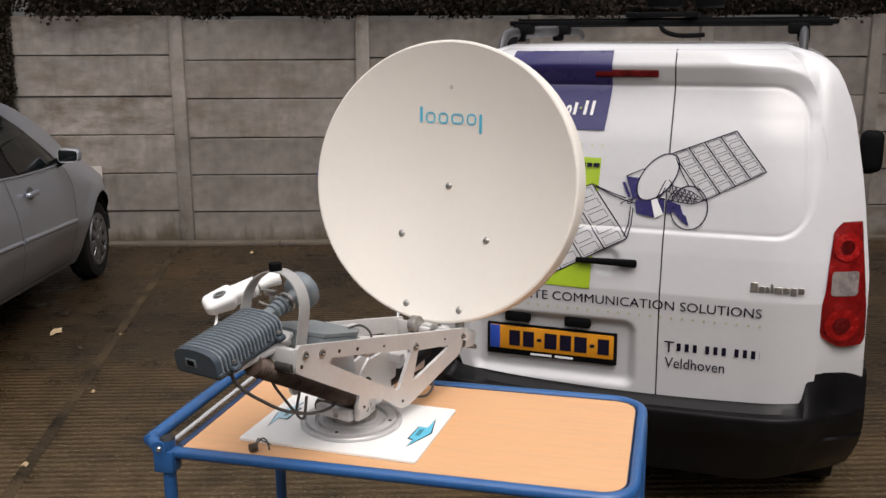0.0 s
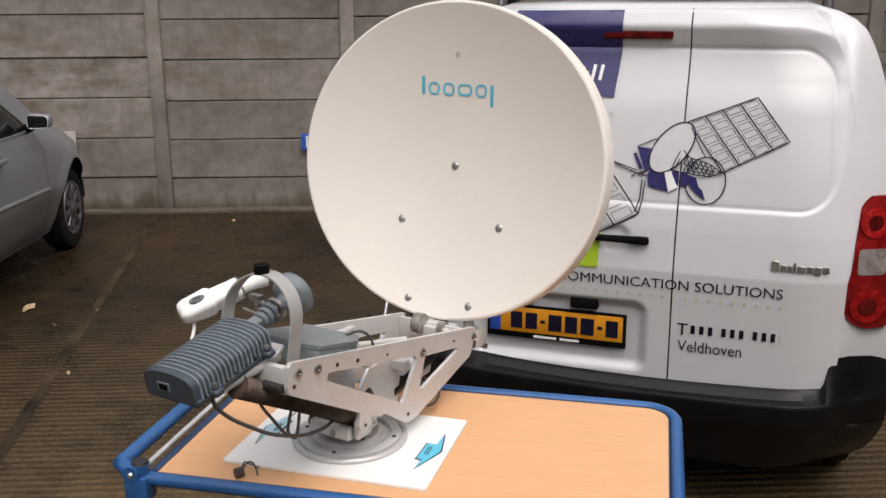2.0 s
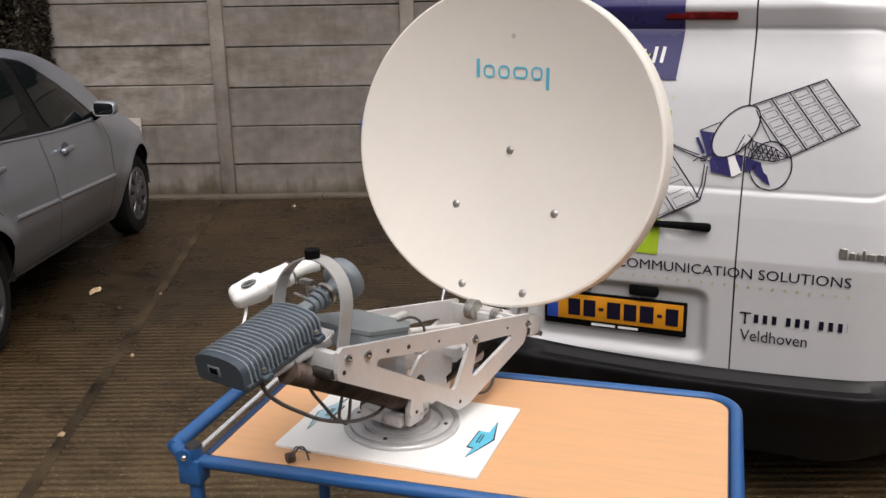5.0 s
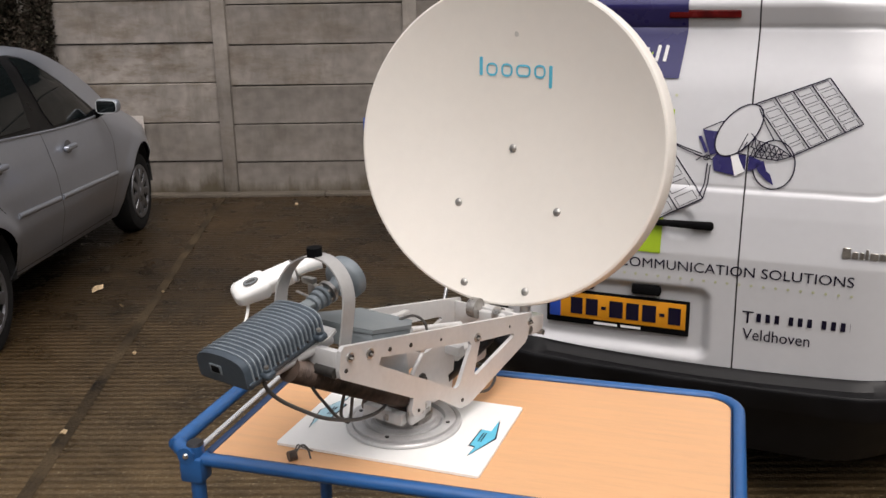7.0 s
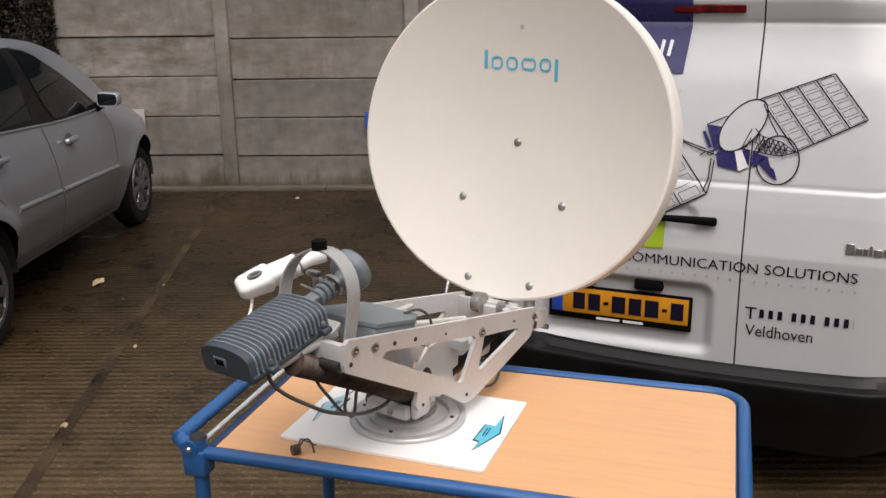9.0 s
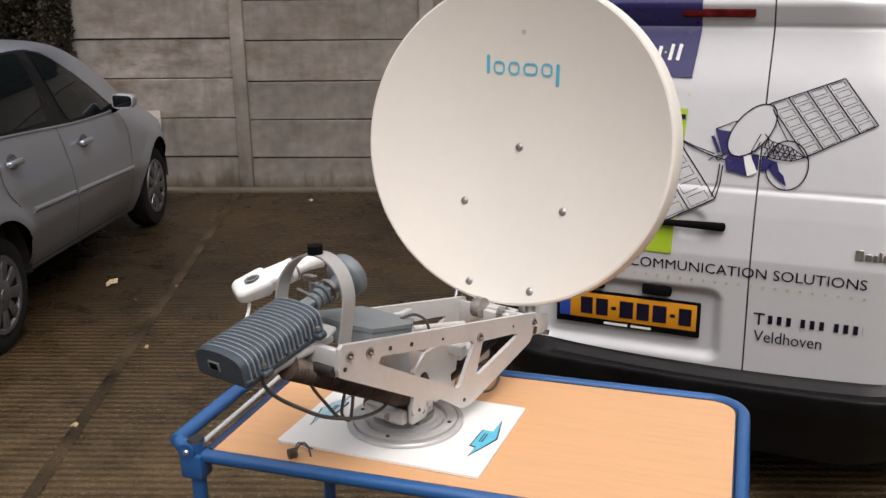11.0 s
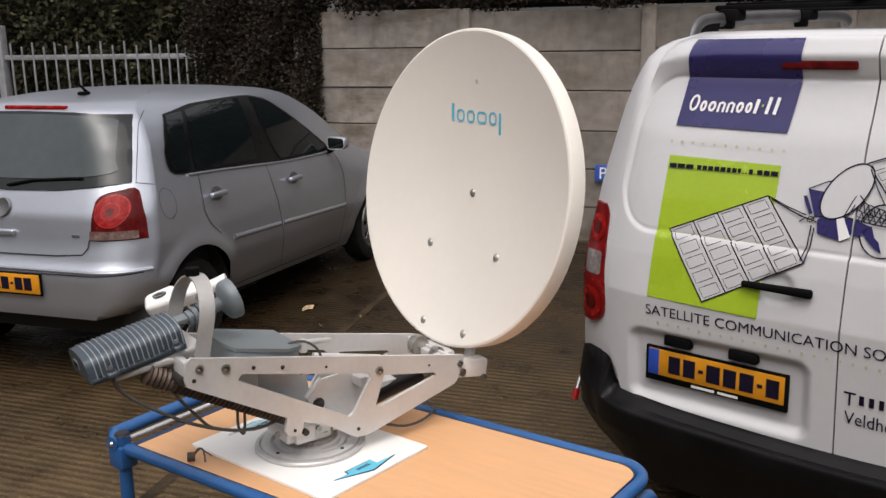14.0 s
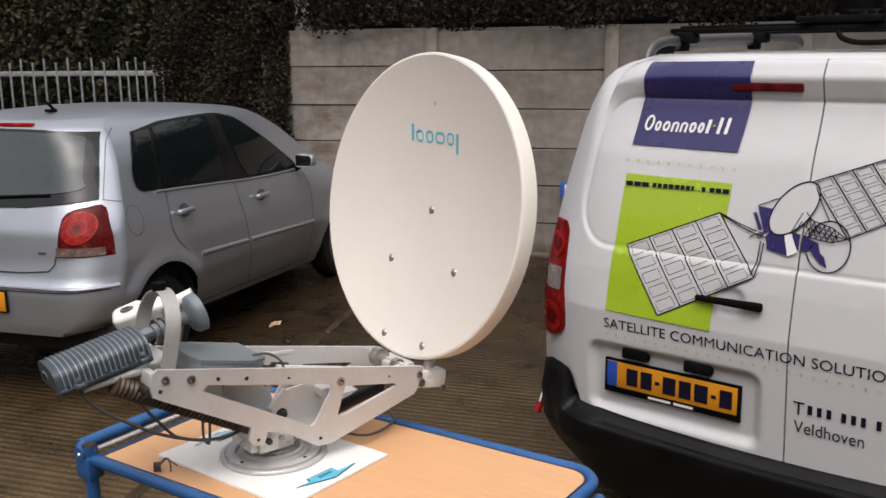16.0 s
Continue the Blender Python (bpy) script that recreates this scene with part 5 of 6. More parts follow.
def build_graphics(v, dl, dr):
    part("blue_panel", drape(flat_poly([(-0.655, 1.553), (-0.253, 1.546), (-0.238, 1.70), (-0.237, 1.848), (-0.64, 1.845), (-0.645, 1.70)], 0.012), 0.0055), M_NAVY, dl, "navy blue vinyl panel")
    x = -0.622

    def lean(pts):
        return [(a + 0.16 * (b - 1.603), b) for a, b in pts]

    for w, hh, kind in ((0.036, 0.056, "ring"), (0.024, 0.036, "ring"), (0.028, 0.036, "ring"), (0.027, 0.036, "arch"), (0.027, 0.036, "arch"), (0.026, 0.036, "ring"), (0.023, 0.036, "ring"), (0.016, 0.046, "bar"), (0.007, 0.008, "dot"), (0.016, 0.054, "bar"), (0.022, 0.054, "bar")):
        z0, z1, th = 1.603, 1.603 + hh, 0.0085
        xm = x + w / 2
        if kind == "ring":
            bm = ribbon(lean(ellipse(xm, (z0 + z1) / 2, w / 2 - th / 2, hh / 2 - th / 2, 0, 20)), th, True)
        elif kind == "arch":
            bm = ribbon(lean([(x + th / 2, z0), (x + th / 2, z1 - 0.008), (xm, z1 - th / 2), (x + w - th / 2, z1 - 0.009), (x + w - th / 2, z0)]), th)
        elif kind == "bar":
            bm = ribbon(lean([(xm, z0), (xm, z1)]), 0.012)
        else:
            bm = flat_poly(lean(ellipse(xm, z0 + 0.026, 0.004, 0.004, 0, 12)))
        part("logo_stroke", drape(bm, 0.009), M_LIME if kind == "dot" else M_VINYLWHITE, dl)
        x += w + (0.0085 if kind in ("dot", "bar") else 0.0065)
    part("lime_panel", drape(flat_poly([(-0.676, 0.954), (-0.268, 0.945), (-0.256, 1.443), (-0.659, 1.450)], 0.01)), M_LIME, dl, "lime green vinyl panel")
    bars, x = [], -0.652
    for w in (0.03, 0.03, 0.03, 0.006, 0.018, 0.018, 0.02, 0.02, 0.02, 0.016, 0.018, 0.012, 0.008, 0.008, 0.016, 0.006, 0.02, 0.022, 0.026):
        bars.append(flat_poly([(x, 1.4085), (x + w - 0.002, 1.4085), (x + w - 0.002, 1.424 if w > 0.009 else 1.412), (x, 1.424 if w > 0.009 else 1.412)]))
        x += w * 0.92 + 0.0042
    for one in bars:
        part("print_bar", drape(one, 0.0085), M_INK, dl)
    # small dots
    for k in range(11):
        part("dot", drape(flat_poly(ellipse(-0.66 + 0.0405 * k, 1.498 - 0.0008 * k, 0.0052, 0.0052, 0, 10))), M_DOT, dl)
    for k in range(27):
        x, z = -0.672 + 0.040 * k, 0.862 - 0.0003 * k
        part("dot", drape(flat_poly(ellipse(x, z, 0.0052, 0.0052, 0, 10))), M_DOT, dl if x < 0 else dr)
    # lettering
    bm = text_mesh("SATELLITE COMMUNICATION SOLUTIONS", 0.05)
    xs = [q.co.x for q in bm.verts]
    ys = [q.co.y for q in bm.verts]
    k = (0.372 + 0.681) / (max(xs) - min(xs))
    for q in bm.verts:
        q.co.x, q.co.y = -0.681 + (q.co.x - min(xs)) * k, 0.887 + (q.co.y - 0.0) * 0.036 / 0.0345
    for one in pieces(bm):
        part("letter", drape(one), M_INK, dl if min(q.co.x for q in one.verts) < -0.02 else dr)
    bm = text_mesh("T", 0.066)
    for q in bm.verts:
        q.co.x += 0.024
        q.co.y += 0.717
    for one in pieces(bm):
        part("letter", drape(one), M_INK, dr)
    bars, x = [], 0.068
    for w in (0.026, 0.026, 0.026, -0.012, 0.026, 0.026, 0.026, -0.012, 0.026, 0.026, 0.026, 0.010):
        if w > 0:
            bars.append(flat_poly([(x + 0.005, 0.725), (x + w - 0.006, 0.725), (x + w - 0.006, 0.757), (x + 0.005, 0.757)]))
        x += abs(w) + 0.004
    for one in bars:
        part("print_bar", drape(one), M_INK, dr)
    bm = text_mesh("Veldhoven", 0.062)
    xs = [q.co.x for q in bm.verts]
    k = 0.222 / (max(xs) - min(xs))
    for q in bm.verts:
        q.co.x, q.co.y = 0.03 + (q.co.x - min(xs)) * k, q.co.y + 0.654
    for one in pieces(bm):
        part("letter", drape(one), M_INK, dr)
    # model badge: chrome strokes
    x = 0.326
    for w, hh in ((0.026, 0.036), (0.02, 0.024), (0.014, 0.024), (0.010, 0.036), (0.026, 0.024), (0.022, 0.024), (0.022, 0.030), (0.022, 0.024)):
        bm = box((w, 0.006, hh), (x + w / 2, door_skin(x, 0.992) - 0.004, 0.986 + hh / 2 - (0.006 if hh == 0.030 else 0)), 0.002, seg=1)
        part("badge_stroke", bm, M_STEEL, dr, "dull chrome badge stroke")
        x += w + 0.0035
    # line drawing of a satellite
    ink = 0.0044

    def panel(tl, tr, br, bl_, owner, cols, rows, fill):
        tl, tr, br, bl_ = (Vector(q) for q in (tl, tr, br, bl_))

        def at(a, b):
            return (tl.lerp(tr, a)).lerp(bl_.lerp(br, a), b)
        if fill:
            part("drawn_panel", drape(flat_poly([tl, tr, br, bl_], 0.012), 0.005), M_VAN, owner, "white drawn solar panel")
        part("drawn_line", drape(ribbon([tl, tr, br, bl_], ink, True, 0.008), 0.0065), M_INK, owner)
        for i in range(1, cols):
            part("drawn_line", drape(ribbon([at(i / cols, 0), at(i / cols, 1)], ink, False, 0.008), 0.0065), M_INK, owner)
        for i in range(cols):
            for j in range(rows):
                a0, a1, b0, b1 = (i + 0.13) / cols, (i + 0.84) / cols, (j + 0.17) / rows, (j + 0.84) / rows
                part("drawn_cell", drape(ribbon([at(a0, b0), at(a1, b0), at(a1, b1), at(a0, b1)], 0.0019, True, 0.008), 0.0068), M_INK, owner)

    panel((0.013, 1.471), (0.237, 1.559), (0.351, 1.417), (0.142, 1.305), dr, 4, 6, False)
    panel((-0.618, 1.199), (-0.283, 1.345), (-0.135, 1.149), (-0.464, 0.969), dl, 4, 5, True)
    for pts in ([(-0.283, 1.345), (-0.215, 1.318), (-0.150, 1.298)], [(-0.270, 1.336), (-0.205, 1.308), (-0.148, 1.288)], [(-0.135, 1.149), (-0.124, 1.20), (-0.120, 1.262)], [(-0.148, 1.155), (-0.134, 1.20), (-0.130, 1.268)],
                [(-0.176, 1.296), (-0.138, 1.286), (-0.115, 1.300)], [(-0.17, 1.275), (-0.15, 1.29), (-0.115, 1.28)]):
        part("drawn_line", drape(ribbon(pts, 0.004), 0.0065), M_INK, dl)
    for pts, owner in (([(-0.155, 1.380), (-0.094, 1.374), (-0.094, 1.303), (-0.124, 1.297)], dl), ([(-0.115, 1.285), (-0.098, 1.306), (-0.056, 1.299), (-0.037, 1.231), (-0.107, 1.244)], dl),
                       ([(-0.030, 1.302), (-0.004, 1.302), (-0.004, 1.250), (-0.024, 1.262)], dl), ([(0.004, 1.300), (0.050, 1.284), (0.034, 1.262), (0.016, 1.251), (0.004, 1.249)], dr),
                       ([(-0.168, 1.356), (-0.157, 1.359), (-0.131, 1.306), (-0.141, 1.301)], dl), ([(0.024, 1.272), (0.053, 1.286), (0.065, 1.252), (0.078, 1.242), (0.091, 1.206), (0.066, 1.222), (0.040, 1.246)], dr)):
        part("drawn_body", drape(flat_poly(pts), 0.007), M_NAVY, owner, "navy drawn body")
    part("drawn_body", drape(flat_poly([(-0.056, 1.299), (-0.033, 1.302), (-0.006, 1.246), (-0.037, 1.229)]), 0.008), M_VINYLWHITE, dl, "white drawn body face")
    part("drawn_line", drape(ribbon([(-0.155, 1.380), (-0.097, 1.407), (-0.072, 1.412)], 0.0035), 0.0065), M_INK, dl)
    part("drawn_line", drape(ribbon([(-0.037, 1.229), (-0.006, 1.246)], 0.0035), 0.0065), M_INK, dl)
    e = ellipse(-0.035, 1.382, 0.101, 0.056, 52.8)
    part("drawn_dish", drape(flat_poly(e, 0.012), 0.0072), M_VAN, dl, "white drawn dish")
    part("drawn_line", drape(ribbon(e, 0.0045, True, 0.01), 0.0092), M_INK, dl)
    part("drawn_line", drape(ribbon(ellipse(0.086, 1.2735, 0.068, 0.080, 0), 0.0045, True), 0.0065), M_INK, dr)
    top = [(0.006, 1.374), (0.027, 1.351), (0.060, 1.342), (0.093, 1.334), (0.140, 1.304)]
    low = [(0.006, 1.301), (0.024, 1.297), (0.060, 1.292), (0.097, 1.289), (0.140, 1.304)]
    part("drawn_line", drape(ribbon(top, 0.0035), 0.0085), M_INK, dr)
    part("drawn_line", drape(ribbon(low, 0.0035), 0.0085), M_INK, dr)
    part("drawn_line", drape(ribbon([(x, z - 0.014) for x, z in top[1:4]], 0.002), 0.0085), M_INK, dr)
    part("drawn_line", drape(ribbon([(x, z + 0.010) for x, z in low[:4]], 0.002), 0.0085), M_INK, dr)
    # lattice mast: a zigzag between three chords
    mid = [(0.006, 1.330), (0.03, 1.322), (0.06, 1.316), (0.097, 1.310), (0.140, 1.304)]
    part("drawn_line", drape(ribbon(mid, 0.003), 0.0085), M_INK, dr)

    def chord(line, x):
        return (x, interp(x, [p[0] for p in line], [p[1] for p in line]))

    for upper, lower, count, w in ((top, mid, 13, 0.0034), (mid, low, 12, 0.003)):
        for i in range(count):
            x0, x1 = 0.010 + 0.105 * i / count, 0.010 + 0.105 * (i + 1) / count
            ends = (chord(upper, x0), chord(lower, x1)) if i % 2 else (chord(lower, x0), chord(upper, x1))
            part("drawn_line", drape(ribbon(ends, w), 0.0085), M_INK, dr)
    for x0, z0 in ((0.045, 1.318), (0.078, 1.308), (0.104, 1.303)):
        part("drawn_line", drape(ribbon(ellipse(x0, z0, 0.006, 0.006, 0, 12), 0.0025, True), 0.0085), M_INK, dr)
    for pts, owner in (([(-0.034, 1.306), (-0.014, 1.353), (-0.005, 1.372)], dl), ([(-0.034, 1.306), (-0.004, 1.302)], dl), ([(-0.02, 1.312), (-0.005, 1.345)], dl),
                       ([(0.025, 1.455), (0.052, 1.40), (0.081, 1.353)], dr), ([(0.144, 1.304), (0.150, 1.300)], dr)):
        part("drawn_line", drape(ribbon(pts, 0.0035), 0.0085), M_INK, owner)
    part("drawn_line", drape(ribbon(ellipse(-0.134, 1.287, 0.010, 0.008, 20, 14), 0.0035, True), 0.010), M_INK, dl)


def lamp_skin(x, z):
    """Lamp glass: stands proud of the skin, most of all at the outer corner."""
    u = abs(x - VXC)
    d = max(0.0, u - (interp(z, VHZ, VHW) - 0.36))
    return interp(z, VZ, VY) + 0.15 * (d / 0.30) ** 2 - 0.010 - 0.052 * smoothstep(0.715, 0.87, u) ** 0.9 - 0.012 * smoothstep(0.715, 0.75, u)


def build_van_lamps(v):
    for side in (-1, 1):
        g = bmesh.new()
        rows = []
        nz = 26
        for j in range(nz + 1):
            z = 0.785 + (1.238 - 0.785) * j / nz
            f = j / nz
            inner = interp(f, [0, 0.06, 0.2, 0.32, 0.45, 0.7, 0.94, 1.0], [0.80, 0.745, 0.718, 0.730, 0.742, 0.748, 0.756, 0.785])
            outer = interp(f, [0, 0.05, 0.3, 1.0], [0.880, 0.893, 0.888, 0.852])
            row = []
            for i in range(9):
                u = inner + (outer - inner) * i / 8
                x = VXC + side * u
                row.append(g.verts.new((x, lamp_skin(x, z), z)))
            rows.append(row)
        for A, B in zip(rows, rows[1:]):
            for i in range(8):
                g.faces.new((A[i], A[i + 1], B[i + 1], B[i]))
        ext = bmesh.ops.extrude_edge_only(g, edges=[e for e in g.edges if e.is_boundary])
        for q in ext["geom"]:
            if isinstance(q, bmesh.types.BMVert):
                q.co.y += 0.10
        lamp = part("tail_lamp", g, M_LAMP, v, "tall red rear lamp with clear middle", angle=50)

        def patch(name, u0, u1, z0, z1, mat, rad, lift):
            bm = flat_poly(rounded(u1 - u0, z1 - z0, rad, 6, (u0 + u1) / 2, (z0 + z1) / 2), 0.02)
            for q in bm.verts:
                x = VXC + side * q.co.x
                z = q.co.y
                q.co = Vector((x, lamp_skin(x, z) + 0.020 - lift, z))
            return part(name, bm, mat, lamp)
        patch("clear_lens", 0.760, 0.852, 0.978, 1.066, M_CLEAR, 0.012, 0.0235)
        for cz, r in ((1.152, 0.05), (0.868, 0.062)):
            bm = flat_poly(ellipse(0.806, cz, r * 0.95, r, 0, 28), 0.02)
            for q in bm.verts:
                x = VXC + side * q.co.x
                q.co = Vector((x, lamp_skin(x, q.co.y) - 0.005, q.co.y))
            ring = part("round_lens", bm, M_RED, lamp, "bright red round lens")
            bm = flat_poly(ellipse(0.806, cz, r * 0.5, r * 0.5, 0, 20), 0.02)
            for q in bm.verts:
                x = VXC + side * q.co.x
                q.co = Vector((x, lamp_skin(x, q.co.y) - 0.009, q.co.y))
            part("lens_centre", bm, M_DEEPRED, ring)


def build_bumper(v):
    """Black moulded bumper, raised at both corners up to the lamps."""
    bm = bmesh.new()
    n = 180
    secs = []
    for i in range(n + 1):
        s = -1 + 2 * i / n
        x = VXC + 0.918 * math.copysign(1 - (1 - abs(s)) ** 1.35, s)
        u = abs(x - VXC)
        base = 0.15 * (max(0, u - 0.54) / 0.30) ** 2 - 0.045 * smoothstep(0.70, 0.90, u)
        rise = interp(u, [0, 0.670, 0.686, 0.692, 0.695, 0.699, 0.710, 0.730, 0.760, 0.84, 0.918], [0, 0, 0.010, 0.03, 0.07, 0.098, 0.117, 0.125, 0.127, 0.115, 0.088])
        top = 0.533 + sill_rise(max(-0.80, min(0.56, x))) + rise
        ledge = 0.035 * smoothstep(0.80, 0.70, u)
        lip = 0.503 + 0.6 * sill_rise(x)
        prof = [(0.03, top + 0.004), (-0.012, top), (-0.024, top - 0.010), (-0.036 - 0.3 * ledge, min(top - 0.03, lip + 0.022 + 0.5 * rise)), (-0.052 - ledge, lip + 0.003), (-0.057 - ledge, lip - 0.004), (-0.058 - ledge, lip - 0.014),
                (-0.050 - ledge, 0.44), (-0.046 - ledge, 0.425), (-0.056 - 0.6 * ledge, 0.415), (-0.050, 0.36), (-0.036, 0.30), (-0.01, 0.23), (0.10, 0.195)]
        sec = []
        for y, z in prof:
            under = max(0.0, (0.45 - z) / 0.285) ** 1.4
            sec.append(bm.verts.new((VXC + (x - VXC) * (1 - 0.06 * under), base + y + 0.16 * under * smoothstep(0.45, 0.90, u), z)))
        secs.append(sec)
    for A, B in zip(secs, secs[1:]):
        for k in range(len(A) - 1):
            bm.faces.new((A[k], A[k + 1], B[k + 1], B[k]))
    for side in (0, -1):
        last = [q.co.copy() for q in secs[side]]
        wrap = [bm.verts.new((c.x, c.y + 0.45, c.z)) for c in last]
        A = secs[side]
        for k in range(len(A) - 1):
            bm.faces.new((A[k], A[k + 1], wrap[k + 1], wrap[k]))
    part("bumper", bm, M_BUMPER, v, "black moulded rear bumper", angle=35)
    part("reflector", box((0.012, 0.03, 0.05), (VXC - 0.925, 0.26, 0.46), 0.004), M_RED, v, "small red side reflector")


def build_roof(v):
    """Roof rails, two load bars and the folded black mount on them."""
    for side in (-1, 1):
        x = VXC + side * 0.602
        pts = smooth_path([(x, 0.370, 1.795), (x, 0.385, 1.845), (x, 0.415, 1.884), (x, 0.475, 1.905), (x, 0.60, 1.912), (x, 0.9, 1.918), (x, 1.8, 1.93), (x, 2.0, 1.90)], 5)
        rail = part("roof_rail", pipe(pts, 0.027, 12, squash=0.62), M_RAIL, v, "rounded silver-grey roof rail")
        part("rail_filler", plate_shape([(0.39, 1.815), (0.55, 1.83), (0.58, 1.900), (0.475, 1.898), (0.425, 1.878), (0.40, 1.845)], [], 0.03, lambda y, z, d, x=x: Vector((x - 0.015 + d, y, z))), M_BLACK, rail, "black plastic rail foot")
    for y in (0.66, 1.40):
        bar = part("load_bar", join(box((1.375, 0.050, 0.022), (-0.113, y, 1.957), 0.007), box((1.30, 0.018, 0.012), (-0.113, y, 1.971), 0.004)), M_BLACK, v, "black roof load bar")
        for side in (-1, 1):
            part("bar_foot", join(box((0.085, 0.085, 0.045), (VXC + side * 0.580, y, 1.930), 0.012), box((0.05, 0.06, 0.05), (VXC + side * 0.600, y, 1.902), 0.010)), M_BLACK, bar)
    mt = part("mount_frame", join(box((0.30, 0.06, 0.022), (VXC + 0.03, 0.66, 1.990), 0.006), box((0.05, 0.85, 0.022), (VXC - 0.09, 1.0, 1.988), 0.006), box((0.05, 0.85, 0.022), (VXC + 0.15, 1.0, 1.988), 0.006)), M_BLACK, v, "black folded antenna mount")
    part("mount_motor", box((0.15, 0.16, 0.17), (VXC + 0.0, 0.95, 2.11), 0.02), M_BLACK, mt)
    part("mount_motor", box((0.13, 0.14, 0.15), (VXC + 0.2, 0.95, 2.10), 0.02), M_BLACK, mt)
    part("mount_cap", rod((VXC, 0.95, 2.19), (VXC, 0.95, 2.22), 0.06), M_STEEL, mt)
    part("mount_cable", pipe(smooth_path([(VXC + 0.02, 0.66, 1.96), (VXC + 0.04, 0.62, 1.925), (VXC + 0.09, 0.62, 1.905), (VXC + 0.16, 0.63, 1.902), (VXC + 0.21, 0.64, 1.906)], 6), 0.010, 8), M_BLACK, mt)


build_van()

# ---- the silver car ----
CAR = pose(-2.188, 5.446, 0, 0, 0, 1.5)
CXC = -0.865
CZ = [0.17, 0.30, 0.55, 0.80, 0.95, 1.02, 1.10, 1.30, 1.42, 1.50, 1.535, 1.56, 1.58]
CH = [0.735, 0.800, 0.868, 0.868, 0.848, 0.832, 0.803, 0.735, 0.672, 0.600, 0.53, 0.43, 0.25]
RZ = [0.17, 0.30, 0.45, 0.62, 0.66, 0.70, 0.80, 0.95, 1.10, 1.20, 1.49, 1.53, 1.56, 1.58]
RY = [-0.76, -0.83, -0.865, -0.875, -0.868, -0.845, -0.815, -0.785, -0.725, -0.685, -0.575, -0.48, -0.20, 0.10]
FZ = [0.17, 0.35, 0.60, 0.75, 0.85, 0.93, 1.00, 1.05, 1.20, 1.35, 1.47, 1.52, 1.56, 1.58]
FY = [2.95, 3.05, 3.08, 2.98, 2.75, 2.50, 2.26, 2.12, 1.93, 1.70, 1.46, 1.24, 0.85, 0.40]


def car_side(z):
    return interp(z, CZ, CH)


def car_rear(x, z):
    hw = car_side(z)
    d = max(0.0, abs(x - CXC) - (hw - 0.30))
    return interp(z, RZ, RY) + 0.20 * (d / 0.30) ** 2.6


def side_at(y, z):
    """Half width of the body at a station: narrows towards both ends."""
    hw = car_side(z)
    r, f = interp(z, RZ, RY), interp(z, FZ, FY)
    taper = 0.0
    if y > f - 0.9:
        taper = interp(z, [0.8, 1.1], [0.16, 0.09]) * ((y - f + 0.9) / 0.9) ** 2.2
    return hw - taper


def car_shell():
    bm = bmesh.new()
    zs = [0.17, 0.22, 0.27, 0.32, 0.37, 0.42, 0.47, 0.52, 0.57, 0.62, 0.645, 0.66, 0.68, 0.70, 0.73, 0.76, 0.80, 0.84, 0.88, 0.92, 0.95, 0.98, 1.0, 1.02, 1.05, 1.08, 1.11, 1.15, 1.2, 1.25, 1.3, 1.35, 1.39, 1.42, 1.45, 1.475, 1.495, 1.51, 1.525, 1.538, 1.55, 1.56, 1.568, 1.575, 1.58]
    rows = []
    N, S = 22, 150
    for z in zs:
        hw = car_side(z)
        f = interp(z, FZ, FY)
        row = []
        for i in range(N + 1):
            s = -1 + 2 * i / N
            s = math.copysign(1 - (1 - abs(s)) ** 1.6, s)
            row.append(Vector((CXC + hw * s, car_rear(CXC + hw * s, z), z)))
        y0 = row[-1].y
        for k in range(1, S + 1):
            y = y0 + (f - y0) * k / S
            row.append(Vector((CXC + side_at(y, z), y, z)))
        hf = side_at(f, z)
        for k in range(1, 10):
            q = -1 + 2 * k / 10
            row.append(Vector((CXC - hf * q, f + 0.05 * (1 - q * q), z)))
        for k in range(S, 0, -1):
            y = y0 + (f - y0) * k / S
            row.append(Vector((CXC - side_at(y, z), y, z)))
        rows.append([bm.verts.new(p) for p in row])
    for r in rows:
        for v in r:
            if v.co.z < 0.62:
                low = interp(v.co.y, [-0.74, -0.62, -0.48, 0.3, 1.9, 2.7], [0.40, 0.385, 0.30, 0.275, 0.205, 0.24])
                z = low + (v.co.z - 0.17) * (0.62 - low) / 0.45
                if v.co.y < -0.60:
                    v.co.y = car_rear(v.co.x, z) if v.co.y < -0.7 else v.co.y
                v.co.z = z
            for h in (WHEEL_REAR, WHEEL_FRONT):
                d = math.hypot(v.co.y - h, v.co.z - 0.30)
                if abs(v.co.x - CXC) > 0.6 and d < 0.50:
                    v.co.x += math.copysign(0.020 * min(1, (0.50 - d) / 0.07), v.co.x - CXC)
    hubs = (WHEEL_REAR, WHEEL_FRONT)
    for A, B in zip(rows, rows[1:]):
        m = len(A)
        for i in range(m):
            q = (A[i], A[(i + 1) % m], B[(i + 1) % m], B[i])
            c = (q[0].co + q[1].co + q[2].co + q[3].co) / 4
            if abs(c.x - CXC) > 0.55 and any(math.hypot(c.y - h, c.z - 0.30) < 0.40 for h in hubs):
                continue
            bm.faces.new(q)
    bm.faces.new(rows[-1])
    for v in bm.verts:
        if abs(v.co.x - CXC) > 0.55:
            for h in hubs:
                d = math.hypot(v.co.y - h, v.co.z - 0.30)
                if 0.35 < d < 0.43 and v.is_boundary and v.co.z > 0.19:
                    v.co.y, v.co.z = h + (v.co.y - h) * 0.40 / d, 0.30 + (v.co.z - 0.30) * 0.40 / d
    loose = [v for v in bm.verts if not v.link_faces]
    bmesh.ops.delete(bm, geom=loose, context="VERTS")
    return bm


